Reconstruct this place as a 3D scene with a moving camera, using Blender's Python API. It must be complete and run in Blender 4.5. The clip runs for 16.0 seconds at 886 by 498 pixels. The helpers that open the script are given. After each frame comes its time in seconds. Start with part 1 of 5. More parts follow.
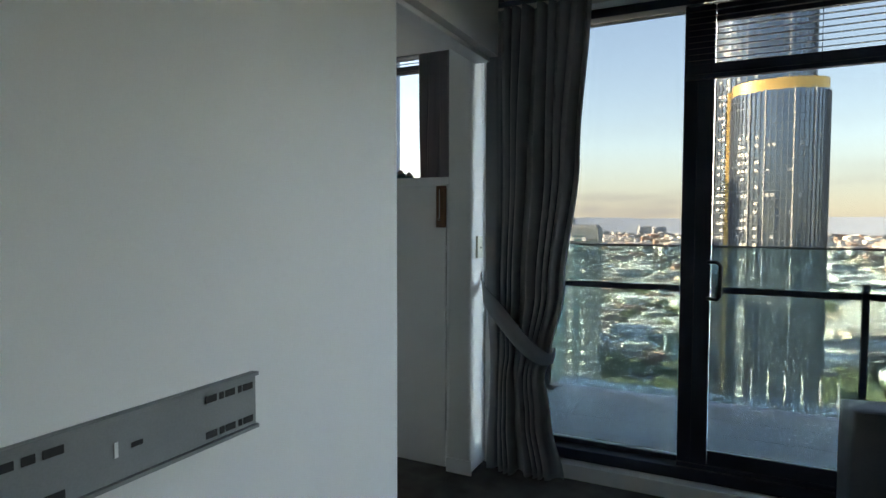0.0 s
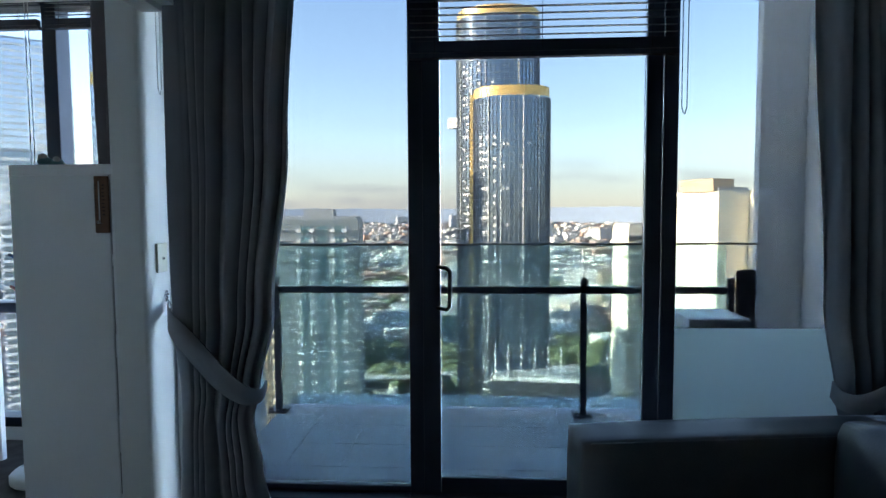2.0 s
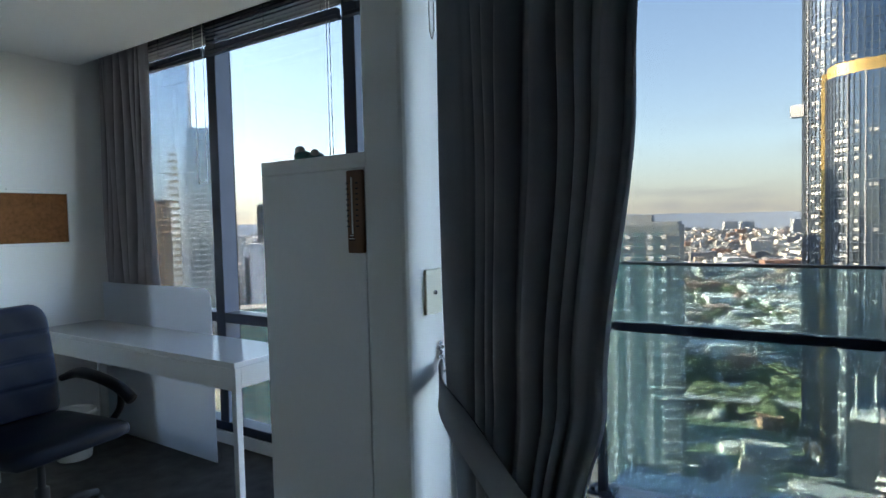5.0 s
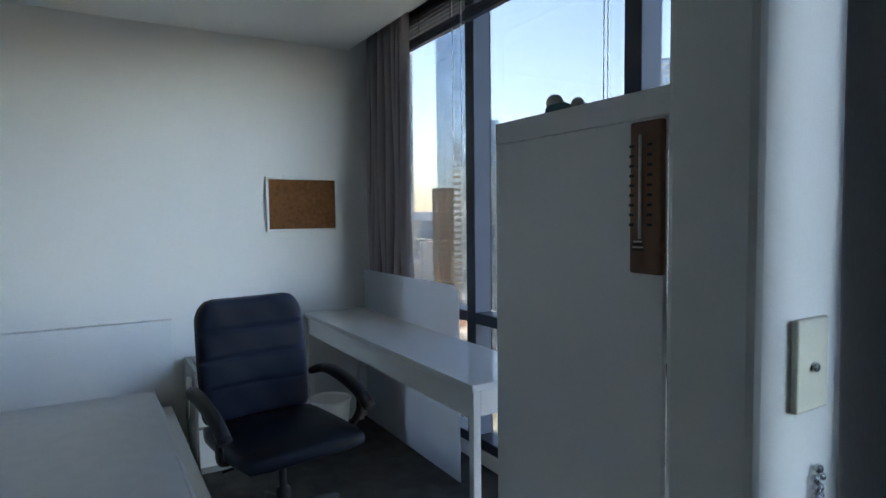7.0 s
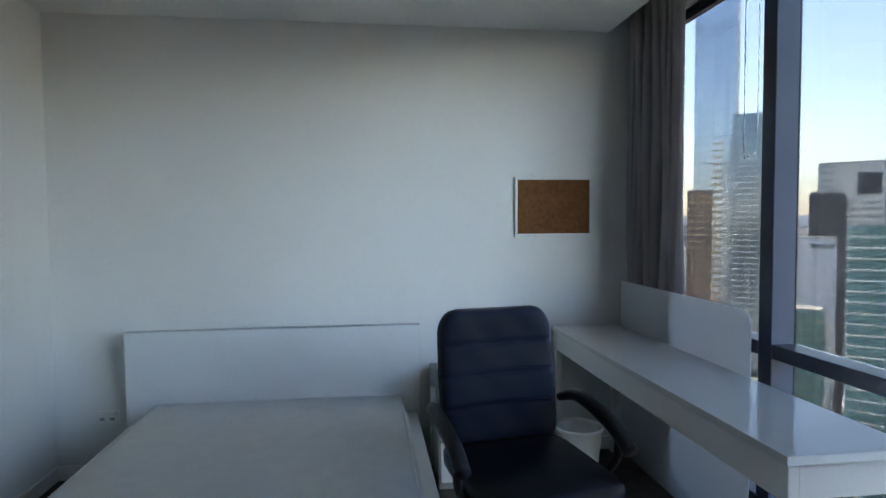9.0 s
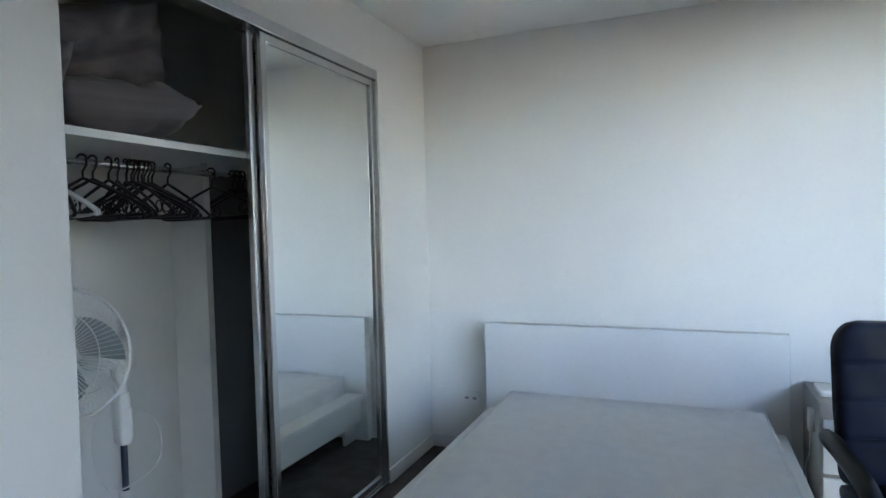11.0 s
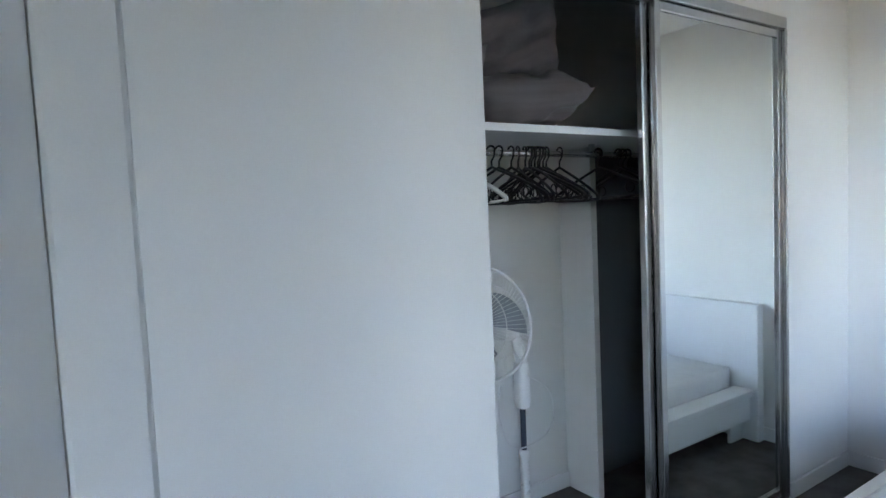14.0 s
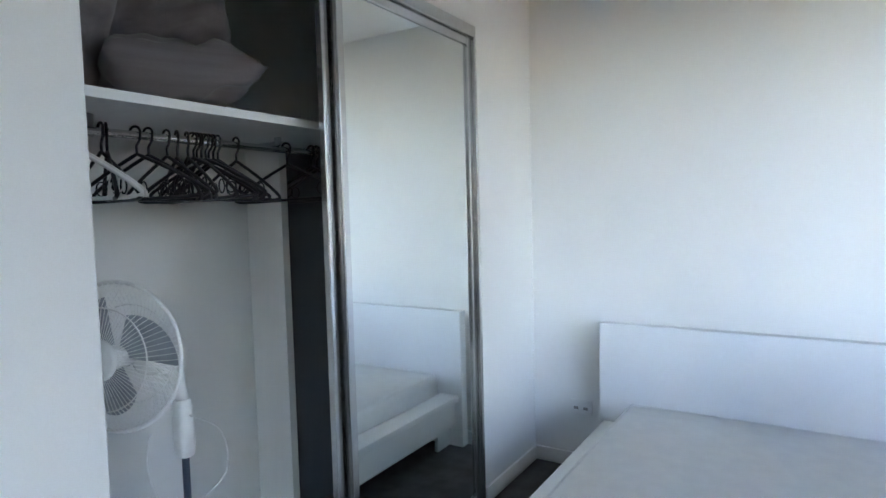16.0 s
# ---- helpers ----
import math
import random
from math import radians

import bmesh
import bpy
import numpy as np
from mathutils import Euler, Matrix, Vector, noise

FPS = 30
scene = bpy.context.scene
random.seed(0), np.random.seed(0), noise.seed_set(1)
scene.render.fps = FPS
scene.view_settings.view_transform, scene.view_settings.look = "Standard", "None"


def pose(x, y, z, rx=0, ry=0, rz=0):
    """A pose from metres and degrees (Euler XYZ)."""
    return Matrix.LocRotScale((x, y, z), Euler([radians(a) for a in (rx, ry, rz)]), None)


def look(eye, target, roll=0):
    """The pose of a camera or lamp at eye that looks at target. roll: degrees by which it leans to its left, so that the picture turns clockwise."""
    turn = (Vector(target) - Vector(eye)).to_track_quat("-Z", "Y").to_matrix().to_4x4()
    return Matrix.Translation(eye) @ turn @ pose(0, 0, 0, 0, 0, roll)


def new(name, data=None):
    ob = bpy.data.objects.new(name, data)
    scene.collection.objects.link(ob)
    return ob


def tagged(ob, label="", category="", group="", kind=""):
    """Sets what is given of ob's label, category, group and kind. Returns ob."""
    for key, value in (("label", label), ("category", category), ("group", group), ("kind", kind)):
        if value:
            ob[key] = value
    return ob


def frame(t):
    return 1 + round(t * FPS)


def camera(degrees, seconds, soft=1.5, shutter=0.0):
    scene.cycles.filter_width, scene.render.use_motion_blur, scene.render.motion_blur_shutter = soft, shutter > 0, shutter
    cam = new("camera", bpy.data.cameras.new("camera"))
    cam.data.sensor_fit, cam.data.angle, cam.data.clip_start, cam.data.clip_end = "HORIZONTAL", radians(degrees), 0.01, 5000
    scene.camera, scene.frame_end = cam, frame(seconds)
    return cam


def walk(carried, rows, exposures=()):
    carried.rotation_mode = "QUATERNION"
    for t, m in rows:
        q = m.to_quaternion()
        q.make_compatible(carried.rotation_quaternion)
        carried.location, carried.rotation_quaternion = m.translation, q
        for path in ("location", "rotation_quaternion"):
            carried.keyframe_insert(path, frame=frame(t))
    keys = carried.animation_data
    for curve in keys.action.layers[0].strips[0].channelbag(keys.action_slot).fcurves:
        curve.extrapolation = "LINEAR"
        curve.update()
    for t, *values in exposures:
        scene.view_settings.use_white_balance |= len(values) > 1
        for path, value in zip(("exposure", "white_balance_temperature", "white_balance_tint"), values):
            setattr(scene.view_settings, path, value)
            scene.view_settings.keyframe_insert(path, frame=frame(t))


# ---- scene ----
cam = camera(73.8, 16.0)
PATH = [
    (0, (0.871, 0.596, 1.302), (-0.016, 2.386, 1.207), 0.1),
    (0.5, (0.908, 0.737, 1.351), (0.249, 2.622, 1.23), -0.7),
    (1, (0.946, 0.856, 1.337), (0.467, 2.794, 1.21), -0.5),
    (1.5, (0.95, 1.012, 1.34), (0.689, 2.99, 1.2), -0.3),
    (2, (0.934, 1.174, 1.342), (0.81, 3.167, 1.216), -0.3),
    (2.5, (0.923, 1.3, 1.337), (0.837, 3.295, 1.215), -0.7),
    (3, (0.943, 1.522, 1.34), (0.844, 3.517, 1.225), -0.9),
    (3.5, (0.935, 1.698, 1.343), (0.61, 3.669, 1.233), -1.1),
    (4, (0.807, 1.879, 1.339), (0.128, 3.758, 1.237), -1.4),
    (4.5, (0.655, 2.039, 1.352), (-0.252, 3.818, 1.256), -1.4),
    (5, (0.535, 2.183, 1.341), (-0.567, 3.849, 1.253), -1.4),
    (5.2, (0.487, 2.25, 1.354), (-0.717, 3.845, 1.264), -1.4),
    (7.3, (-0.024, 2.679, 1.355), (-1.772, 3.646, 1.251), -0.5),
    (7.5, (-0.089, 2.676, 1.343), (-1.859, 3.602, 1.249), -0.4),
    (8, (-0.202, 2.781, 1.347), (-2.091, 3.431, 1.257), 0.2),
    (8.5, (-0.286, 2.823, 1.316), (-2.244, 3.223, 1.239), 0.3),
    (9, (-0.305, 2.756, 1.353), (-2.287, 3.012, 1.259), -0.4),
    (9.5, (-0.331, 2.751, 1.352), (-2.328, 2.812, 1.258), -0.6),
    (10, (-0.305, 2.687, 1.336), (-2.288, 2.437, 1.258), -1.0),
    (12.5, (-0.307, 2.529, 1.377), (-1.804, 1.208, 1.257), -2.0),
    (13, (-0.293, 2.498, 1.374), (-1.621, 1.008, 1.251), -2.3),
    (13.5, (-0.292, 2.481, 1.38), (-1.458, 0.877, 1.26), -2.8),
    (14, (-0.297, 2.465, 1.395), (-1.393, 0.798, 1.261), -2.6),
    (14.5, (-0.308, 2.45, 1.402), (-1.468, 0.827, 1.262), -2.7),
    (15, (-0.38, 2.407, 1.403), (-1.772, 0.981, 1.24), -2.3),
    (16, (-0.689, 2.393, 1.352), (-2.377, 1.328, 1.225), -1.5),
]
EXPOSURES = [(0, 6.05, 8400, 12), (1.0, 6.1, 7700, 11), (2, 6.1, 6700, 10), (3, 6.05, 6000, 10), (4, 5.85, 6000, 10), (5, 5.9, 7200, 11), (7.5, 5.7, 7300, 14), (9, 5.68, 7300, 14), (10, 5.98, 7600, 15), (12.5, 6.8, 7200, 19), (16, 6.85, 7400, 19)]
walk(cam, [(t, look(eye, target, roll)) for t, eye, target, roll in PATH], EXPOSURES)

# ---- world and sun ----
world = bpy.data.worlds.new("world")
scene.world = world
world.use_nodes = True
wn = world.node_tree
SUN_DIR = Vector((-0.88, -0.25, 0.40)).normalized()
sky = wn.nodes.new("ShaderNodeTexSky")
sky.sky_type = "NISHITA"
sky.sun_disc = False
sky.sun_elevation = math.asin(SUN_DIR.z)
sky.sun_rotation = math.atan2(SUN_DIR.x, SUN_DIR.y) % (2 * math.pi)
sky.air_density, sky.dust_density, sky.ozone_density = 1.0, 0.2, 2.0
wn.nodes["Background"].inputs["Strength"].default_value = 0.11
# thin broken cloud low over the horizon
co, mp, cl, rp, sep, band, mk, mx = (wn.nodes.new("ShaderNode" + k) for k in ("TexCoord", "Mapping", "TexNoise", "ValToRGB", "SeparateXYZ", "ValToRGB", "Math", "Mix"))
mp.inputs["Scale"].default_value = (5, 5, 22)
cl.inputs["Scale"].default_value, cl.inputs["Detail"].default_value = 1.3, 7
rp.color_ramp.elements[0].position, rp.color_ramp.elements[1].position = 0.50, 0.72
rp.color_ramp.elements[0].color = (0.75, 0.75, 0.75, 1)
for at, v in ((0.0, 0.95), (0.05, 0.82), (0.12, 0.32), (0.34, 0.08)):
    e = band.color_ramp.elements.new(at)
    e.color = (v, v, v, 1)
band.color_ramp.elements[-1].color = (0, 0, 0, 1)
mk.operation = "MULTIPLY"
mx.data_type = "RGBA"
mx.inputs["B"].default_value = (1.65, 1.7, 1.9, 1)
wn.links.new(co.outputs["Generated"], mp.inputs["Vector"])
wn.links.new(mp.outputs[0], cl.inputs["Vector"])
wn.links.new(cl.outputs["Fac"], rp.inputs[0])
wn.links.new(co.outputs["Generated"], sep.inputs[0])
wn.links.new(sep.outputs["Z"], band.inputs[0])
wn.links.new(rp.outputs[0], mk.inputs[0])
wn.links.new(band.outputs[0], mk.inputs[1])
wn.links.new(mk.outputs[0], mx.inputs["Factor"])
wn.links.new(sky.outputs[0], mx.inputs["A"])
wn.links.new(mx.outputs["Result"], wn.nodes["Background"].inputs["Color"])
sun_data = bpy.data.lights.new("sun", "SUN")
sun_data.energy, sun_data.angle, sun_data.color = 5.0, radians(0.5), (1.0, 0.88, 0.70)
sun = new("sun", sun_data)
sun.matrix_world = look(SUN_DIR * 50, (0, 0, 0))



# ---- materials ----
def nodes_of(name):
    m = bpy.data.materials.new(name)
    m.use_nodes = True
    return m, m.node_tree.nodes, m.node_tree.links, m.node_tree.nodes["Principled BSDF"]


def surface(name, low, high, scale=6.0, rough=0.5, metal=0.0, grain=120.0, bump=0.1, dist=0.001, spec=0.5, rough_var=0.1, stretch=(1, 1, 1), vary=0.0):
    """Two-scale procedural surface: broad tone drift, fine grain relief."""
    m, n, l, b = nodes_of(name)
    tc = n.new("ShaderNodeTexCoord")
    mp = n.new("ShaderNodeMapping")
    mp.inputs["Scale"].default_value = stretch
    l.new(tc.outputs["Object"], mp.inputs["Vector"])
    big, fine = n.new("ShaderNodeTexNoise"), n.new("ShaderNodeTexNoise")
    big.inputs["Scale"].default_value, big.inputs["Detail"].default_value = scale, 5
    fine.inputs["Scale"].default_value, fine.inputs["Detail"].default_value = grain, 3
    for t in (big, fine):
        l.new(mp.outputs[0], t.inputs["Vector"])
    add = n.new("ShaderNodeMath")
    add.operation = "MULTIPLY_ADD"
    add.inputs[1].default_value, add.inputs[2].default_value = 0.35, 0.0
    l.new(fine.outputs["Fac"], add.inputs[0])
    mix = n.new("ShaderNodeMath")
    mix.operation = "MULTIPLY_ADD"
    mix.inputs[1].default_value = 0.65
    l.new(big.outputs["Fac"], mix.inputs[0])
    l.new(add.outputs[0], mix.inputs[2])
    ramp = n.new("ShaderNodeValToRGB")
    ramp.color_ramp.elements[0].position, ramp.color_ramp.elements[1].position = 0.32, 0.68
    ramp.color_ramp.elements[0].color, ramp.color_ramp.elements[1].color = (*low, 1), (*high, 1)
    l.new(mix.outputs[0], ramp.inputs[0])
    out = ramp.outputs[0]
    if vary:
        info, hsv, mr = n.new("ShaderNodeObjectInfo"), n.new("ShaderNodeHueSaturation"), n.new("ShaderNodeMapRange")
        mr.inputs["To Min"].default_value, mr.inputs["To Max"].default_value = 1 - vary, 1 + vary
        l.new(info.outputs["Random"], mr.inputs["Value"])
        l.new(mr.outputs[0], hsv.inputs["Value"])
        l.new(out, hsv.inputs["Color"])
        out = hsv.outputs[0]
    l.new(out, b.inputs["Base Color"])
    rr = n.new("ShaderNodeMapRange")
    rr.inputs["To Min"].default_value, rr.inputs["To Max"].default_value = max(0.02, rough - rough_var), min(1, rough + rough_var)
    l.new(big.outputs["Fac"], rr.inputs["Value"])
    l.new(rr.outputs[0], b.inputs["Roughness"])
    b.inputs["Metallic"].default_value = metal
    b.inputs["Specular IOR Level"].default_value = spec
    if bump:
        bp = n.new("ShaderNodeBump")
        bp.inputs["Strength"].default_value, bp.inputs["Distance"].default_value = bump, dist
        l.new(fine.outputs["Fac"], bp.inputs["Height"])
        l.new(bp.outputs[0], b.inputs["Normal"])
    return m


def glass(name, tint, gloss=0.9, dust_veil=0.0):
    m, n, l, b = nodes_of(name)
    n.remove(b)
    tr, gl, mx, fr = n.new("ShaderNodeBsdfTransparent"), n.new("ShaderNodeBsdfGlossy"), n.new("ShaderNodeMixShader"), n.new("ShaderNodeFresnel")
    tr.inputs["Color"].default_value = (*tint, 1)
    gl.inputs["Roughness"].default_value = 0.01
    fr.inputs["IOR"].default_value = 1.45
    mul = n.new("ShaderNodeMath")
    mul.operation = "MULTIPLY"
    mul.inputs[1].default_value = gloss
    l.new(fr.outputs[0], mul.inputs[0])
    l.new(mul.outputs[0], mx.inputs[0])
    l.new(tr.outputs[0], mx.inputs[1])
    l.new(gl.outputs[0], mx.inputs[2])
    out = mx.outputs[0]
    # dust on the glass, doubling as a painted haze that lifts dark views
    if dust_veil:
        tl, ms, tx, rg = n.new("ShaderNodeBsdfTranslucent"), n.new("ShaderNodeMixShader"), n.new("ShaderNodeTexNoise"), n.new("ShaderNodeMapRange")
        tl.inputs["Color"].default_value = (0.72, 0.78, 0.76, 1)
        tx.inputs["Scale"].default_value, tx.inputs["Detail"].default_value = 3.0, 5
        rg.inputs["To Min"].default_value, rg.inputs["To Max"].default_value = dust_veil * 0.5, dust_veil * 1.5
        l.new(tx.outputs["Fac"], rg.inputs["Value"])
        l.new(rg.outputs[0], ms.inputs[0])
        l.new(out, ms.inputs[1])
        l.new(tl.outputs[0], ms.inputs[2])
        out = ms.outputs[0]
    l.new(out, n["Material Output"].inputs["Surface"])
    return m


def frosted(name, tint, clear, face=0.15):
    m, n, l, b = nodes_of(name)
    n.remove(b)
    tl, df, rf, a, c = n.new("ShaderNodeBsdfTranslucent"), n.new("ShaderNodeBsdfDiffuse"), n.new("ShaderNodeBsdfRefraction"), n.new("ShaderNodeMixShader"), n.new("ShaderNodeMixShader")
    tl.inputs["Color"].default_value = (*tint, 1)
    df.inputs["Color"].default_value = (*tint, 1)
    rf.inputs["Color"].default_value = (*tint, 1)
    rf.inputs["Roughness"].default_value, rf.inputs["IOR"].default_value = 0.35, 1.02
    a.inputs[0].default_value, c.inputs[0].default_value = face, clear
    l.new(tl.outputs[0], a.inputs[1]); l.new(df.outputs[0], a.inputs[2])
    l.new(a.outputs[0], c.inputs[1]); l.new(rf.outputs[0], c.inputs[2])
    l.new(c.outputs[0], n["Material Output"].inputs["Surface"])
    return m


def fabric(name, low, high, see_through=0.25, grain=700.0, stretch=(1, 1, 0.15)):
    m = surface(name, low, high, 9.0, 0.85, 0, grain, 0.35, 0.0008, 0.2, 0.08, stretch)
    n, l = m.node_tree.nodes, m.node_tree.links
    b = n["Principled BSDF"]
    b.inputs["Sheen Weight"].default_value = 0.25
    tl, mx = n.new("ShaderNodeBsdfTranslucent"), n.new("ShaderNodeMixShader")
    src = b.inputs["Base Color"].links[0].from_socket
    l.new(src, tl.inputs["Color"])
    mx.inputs[0].default_value = see_through
    l.new(b.outputs[0], mx.inputs[1]); l.new(tl.outputs[0], mx.inputs[2])
    l.new(mx.outputs[0], n["Material Output"].inputs["Surface"])
    return m


PAINT = surface("wall_paint", (0.74, 0.74, 0.725), (0.80, 0.80, 0.785), 1.3, 0.6, 0, 260, 0.12, 0.0006, 0.35)
CEIL = surface("ceiling_paint", (0.78, 0.78, 0.77), (0.82, 0.82, 0.81), 1.0, 0.8, 0, 200, 0.1, 0.0005, 0.2)
CARPET = surface("carpet", (0.075, 0.068, 0.063), (0.16, 0.148, 0.14), 9, 0.95, 0, 420, 0.9, 0.006, 0.1)
FRAME = surface("dark_anodised_frame", (0.028, 0.036, 0.056), (0.042, 0.052, 0.078), 4, 0.33, 0.35, 300, 0.05, 0.0003)
CHROME = surface("brushed_chrome", (0.62, 0.62, 0.62), (0.78, 0.78, 0.78), 3, 0.2, 1.0, 300, 0.05, 0.0003, stretch=(1, 1, 0.05))
MIRROR = surface("mirror_silver", (0.86, 0.89, 0.87), (0.88, 0.91, 0.89), 1, 0.02, 1.0, 10, 0, 0, rough_var=0.01)
# pane tints dim the outdoor view to balance exposure; room light passes undimmed
PANE = glass("view_dimming_pane", (0.180, 0.186, 0.190), 0.2)
PANE_B = glass("bedroom_pane", (0.235, 0.24, 0.245), 0.25)
RAILGLASS = glass("balustrade_glass", (0.80, 0.93, 0.94), 0.6, 0.035)
FROST_FILM = frosted("frosted_film", (0.86, 0.91, 0.88), 0.22, 0.05)
FROST_SHEET = frosted("frosted_sheet", (0.78, 0.81, 0.85), 0.25, 0.5)
DRAPE = fabric("grey_blackout_drape", (0.27, 0.28, 0.305), (0.37, 0.38, 0.405), 0.08)
DRAPE_B = fabric("mauve_grey_curtain", (0.30, 0.275, 0.29), (0.38, 0.35, 0.365), 0.3)
LEATHER = surface("black_leather", (0.004, 0.006, 0.013), (0.008, 0.012, 0.024), 8, 0.38, 0, 260, 0.2, 0.0010, 0.2)
SOFA_HIDE = surface("worn_grey_black_hide", (0.042, 0.048, 0.056), (0.072, 0.08, 0.09), 6, 0.36, 0, 220, 0.35, 0.0012, 0.6)
BLACKPLASTIC = surface("black_plastic", (0.006, 0.006, 0.008), (0.012, 0.012, 0.015), 8, 0.42, 0, 200, 0.1, 0.0004, 0.3)
WHITELAM = surface("white_laminate", (0.77, 0.77, 0.77), (0.81, 0.81, 0.81), 2, 0.38, 0, 160, 0.03, 0.0003)
GLOSSLAM = surface("glossy_white_top", (0.76, 0.765, 0.77), (0.80, 0.80, 0.805), 2, 0.12, 0, 90, 0.02, 0.0002, rough_var=0.05)
BEDPAINT = surface("white_foil", (0.74, 0.75, 0.75), (0.79, 0.80, 0.80), 2, 0.45, 0, 160, 0.05, 0.0003)
MATTRESS = surface("mattress_fabric", (0.73, 0.74, 0.76), (0.80, 0.81, 0.82), 14, 0.9, 0, 500, 0.4, 0.002, 0.15)
CORK = surface("cork", (0.13, 0.055, 0.022), (0.24, 0.11, 0.047), 40, 0.9, 0, 300, 0.6, 0.002, 0.15)
WOOD = surface("thermometer_wood", (0.13, 0.055, 0.025), (0.22, 0.10, 0.045), 10, 0.5, 0, 120, 0.15, 0.0006, stretch=(6, 6, 0.5))
WHITEPLASTIC = surface("white_plastic", (0.74, 0.74, 0.73), (0.80, 0.80, 0.79), 5, 0.3, 0, 100, 0.02, 0.0002)
GREYSTEEL = surface("grey_steel_plate", (0.20, 0.215, 0.225), (0.26, 0.275, 0.285), 5, 0.42, 0.4, 200, 0.06, 0.0004)
DARKHOLE = surface("dark_slot", (0.008, 0.008, 0.009), (0.014, 0.014, 0.015), 5, 0.8, 0, 100, 0)
TILE = surface("balcony_tile", (0.40, 0.45, 0.48), (0.50, 0.55, 0.58), 5, 0.45, 0, 140, 0.2, 0.001, vary=0.06)
RENDERWALL = surface("outside_render", (0.74, 0.73, 0.71), (0.81, 0.80, 0.78), 2, 0.8, 0, 160, 0.3, 0.002)
PILLOW = fabric("mauve_pillowcase", (0.25, 0.22, 0.22), (0.34, 0.30, 0.30), 0.05, 300, (0.3, 0.3, 5))
FANBLADE = surface("smoky_fan_blade", (0.38, 0.41, 0.44), (0.45, 0.48, 0.51), 3, 0.25, 0, 50, 0)
GREYPLASTIC = surface("grey_plastic", (0.30, 0.29, 0.28), (0.36, 0.35, 0.34), 3, 0.5, 0, 90, 0.05, 0.0003)
SWITCHCREAM = surface("cream_switch_plate", (0.62, 0.60, 0.50), (0.68, 0.66, 0.55), 3, 0.3, 0, 90, 0)
PEGS = [surface("peg_" + n, tuple(0.85 * v for v in c), c, 3, 0.35, 0, 90, 0) for n, c in (("blue", (0.03, 0.12, 0.42)), ("red", (0.45, 0.03, 0.05)), ("yellow", (0.65, 0.48, 0.04)), ("green", (0.05, 0.28, 0.10)))]
TEAL = surface("teal_plush", (0.05, 0.13, 0.15), (0.09, 0.20, 0.22), 20, 0.9, 0, 300, 0.5, 0.002)
BRASSY = surface("gold_cladding", (0.55, 0.35, 0.12), (0.70, 0.46, 0.17), 0.2, 0.4, 0.5, 2, 0)
TOWERGLASS = surface("tower_blue_glass", (0.12, 0.17, 0.23), (0.26, 0.32, 0.39), 0.06, 0.12, 0.75, 0.5, 0, 0, stretch=(1, 1, 0.25))
TOWERGLASS_B = surface("tower_teal_glass", (0.06, 0.16, 0.20), (0.14, 0.29, 0.33), 0.08, 0.15, 0.5, 0.6, 0)
TOWERGLASS_C = surface("tower_pale_glass", (0.34, 0.42, 0.52), (0.48, 0.56, 0.65), 0.03, 0.12, 0.75, 0.4, 0)
BAND = surface("pale_spandrel", (0.40, 0.41, 0.41), (0.55, 0.55, 0.54), 0.3, 0.5, 0, 3, 0, vary=0.15)
BAND_W = surface("white_slab", (0.66, 0.65, 0.62), (0.76, 0.75, 0.72), 0.3, 0.6, 0, 3, 0, vary=0.1)
CONC = surface("tower_concrete", (0.27, 0.285, 0.285), (0.35, 0.36, 0.355), 0.2, 0.8, 0, 4, 0)
CREAM = surface("cream_tower_render", (0.62, 0.56, 0.43), (0.70, 0.64, 0.50), 0.15, 0.8, 0, 4, 0)
TAN = surface("tan_tower_stone", (0.38, 0.27, 0.17), (0.48, 0.35, 0.23), 0.2, 0.7, 0, 4, 0)
APT = surface("apartment_cladding", (0.17, 0.20, 0.205), (0.24, 0.27, 0.275), 0.2, 0.7, 0, 4, 0)
DARKB = surface("dark_tower", (0.03, 0.035, 0.045), (0.06, 0.065, 0.075), 0.3, 0.5, 0, 3, 0)
ROAD = surface("asphalt", (0.06, 0.065, 0.07), (0.11, 0.115, 0.12), 0.05, 0.85, 0, 2, 0)
GROUND = surface("city_ground", (0.10, 0.13, 0.10), (0.36, 0.36, 0.33), 0.02, 0.95, 0, 0.2, 0)
LEAF = surface("far_foliage", (0.05, 0.075, 0.03), (0.10, 0.12, 0.06), 0.05, 0.9, 0, 1, 0)


def islands(name, colours, rough=0.8):
    m, n, l, b = nodes_of(name)
    g, r = n.new("ShaderNodeNewGeometry"), n.new("ShaderNodeValToRGB")
    r.color_ramp.interpolation = "CONSTANT"
    els = r.color_ramp.elements
    els[0].color = (*colours[0], 1)
    els[1].position, els[1].color = 1 / len(colours), (*colours[1], 1)
    for i, c in enumerate(colours[2:], 2):
        els.new(i / len(colours)).color = (*c, 1)
    l.new(g.outputs["Random Per Island"], r.inputs[0])
    l.new(r.outputs[0], b.inputs["Base Color"])
    b.inputs["Roughness"].default_value = rough
    return m


ROOFS = islands("roof_mix", [(0.55, 0.53, 0.50), (0.30, 0.17, 0.12), (0.68, 0.66, 0.62), (0.22, 0.22, 0.23), (0.42, 0.33, 0.26), (0.60, 0.57, 0.52), (0.13, 0.14, 0.15), (0.36, 0.35, 0.33)])


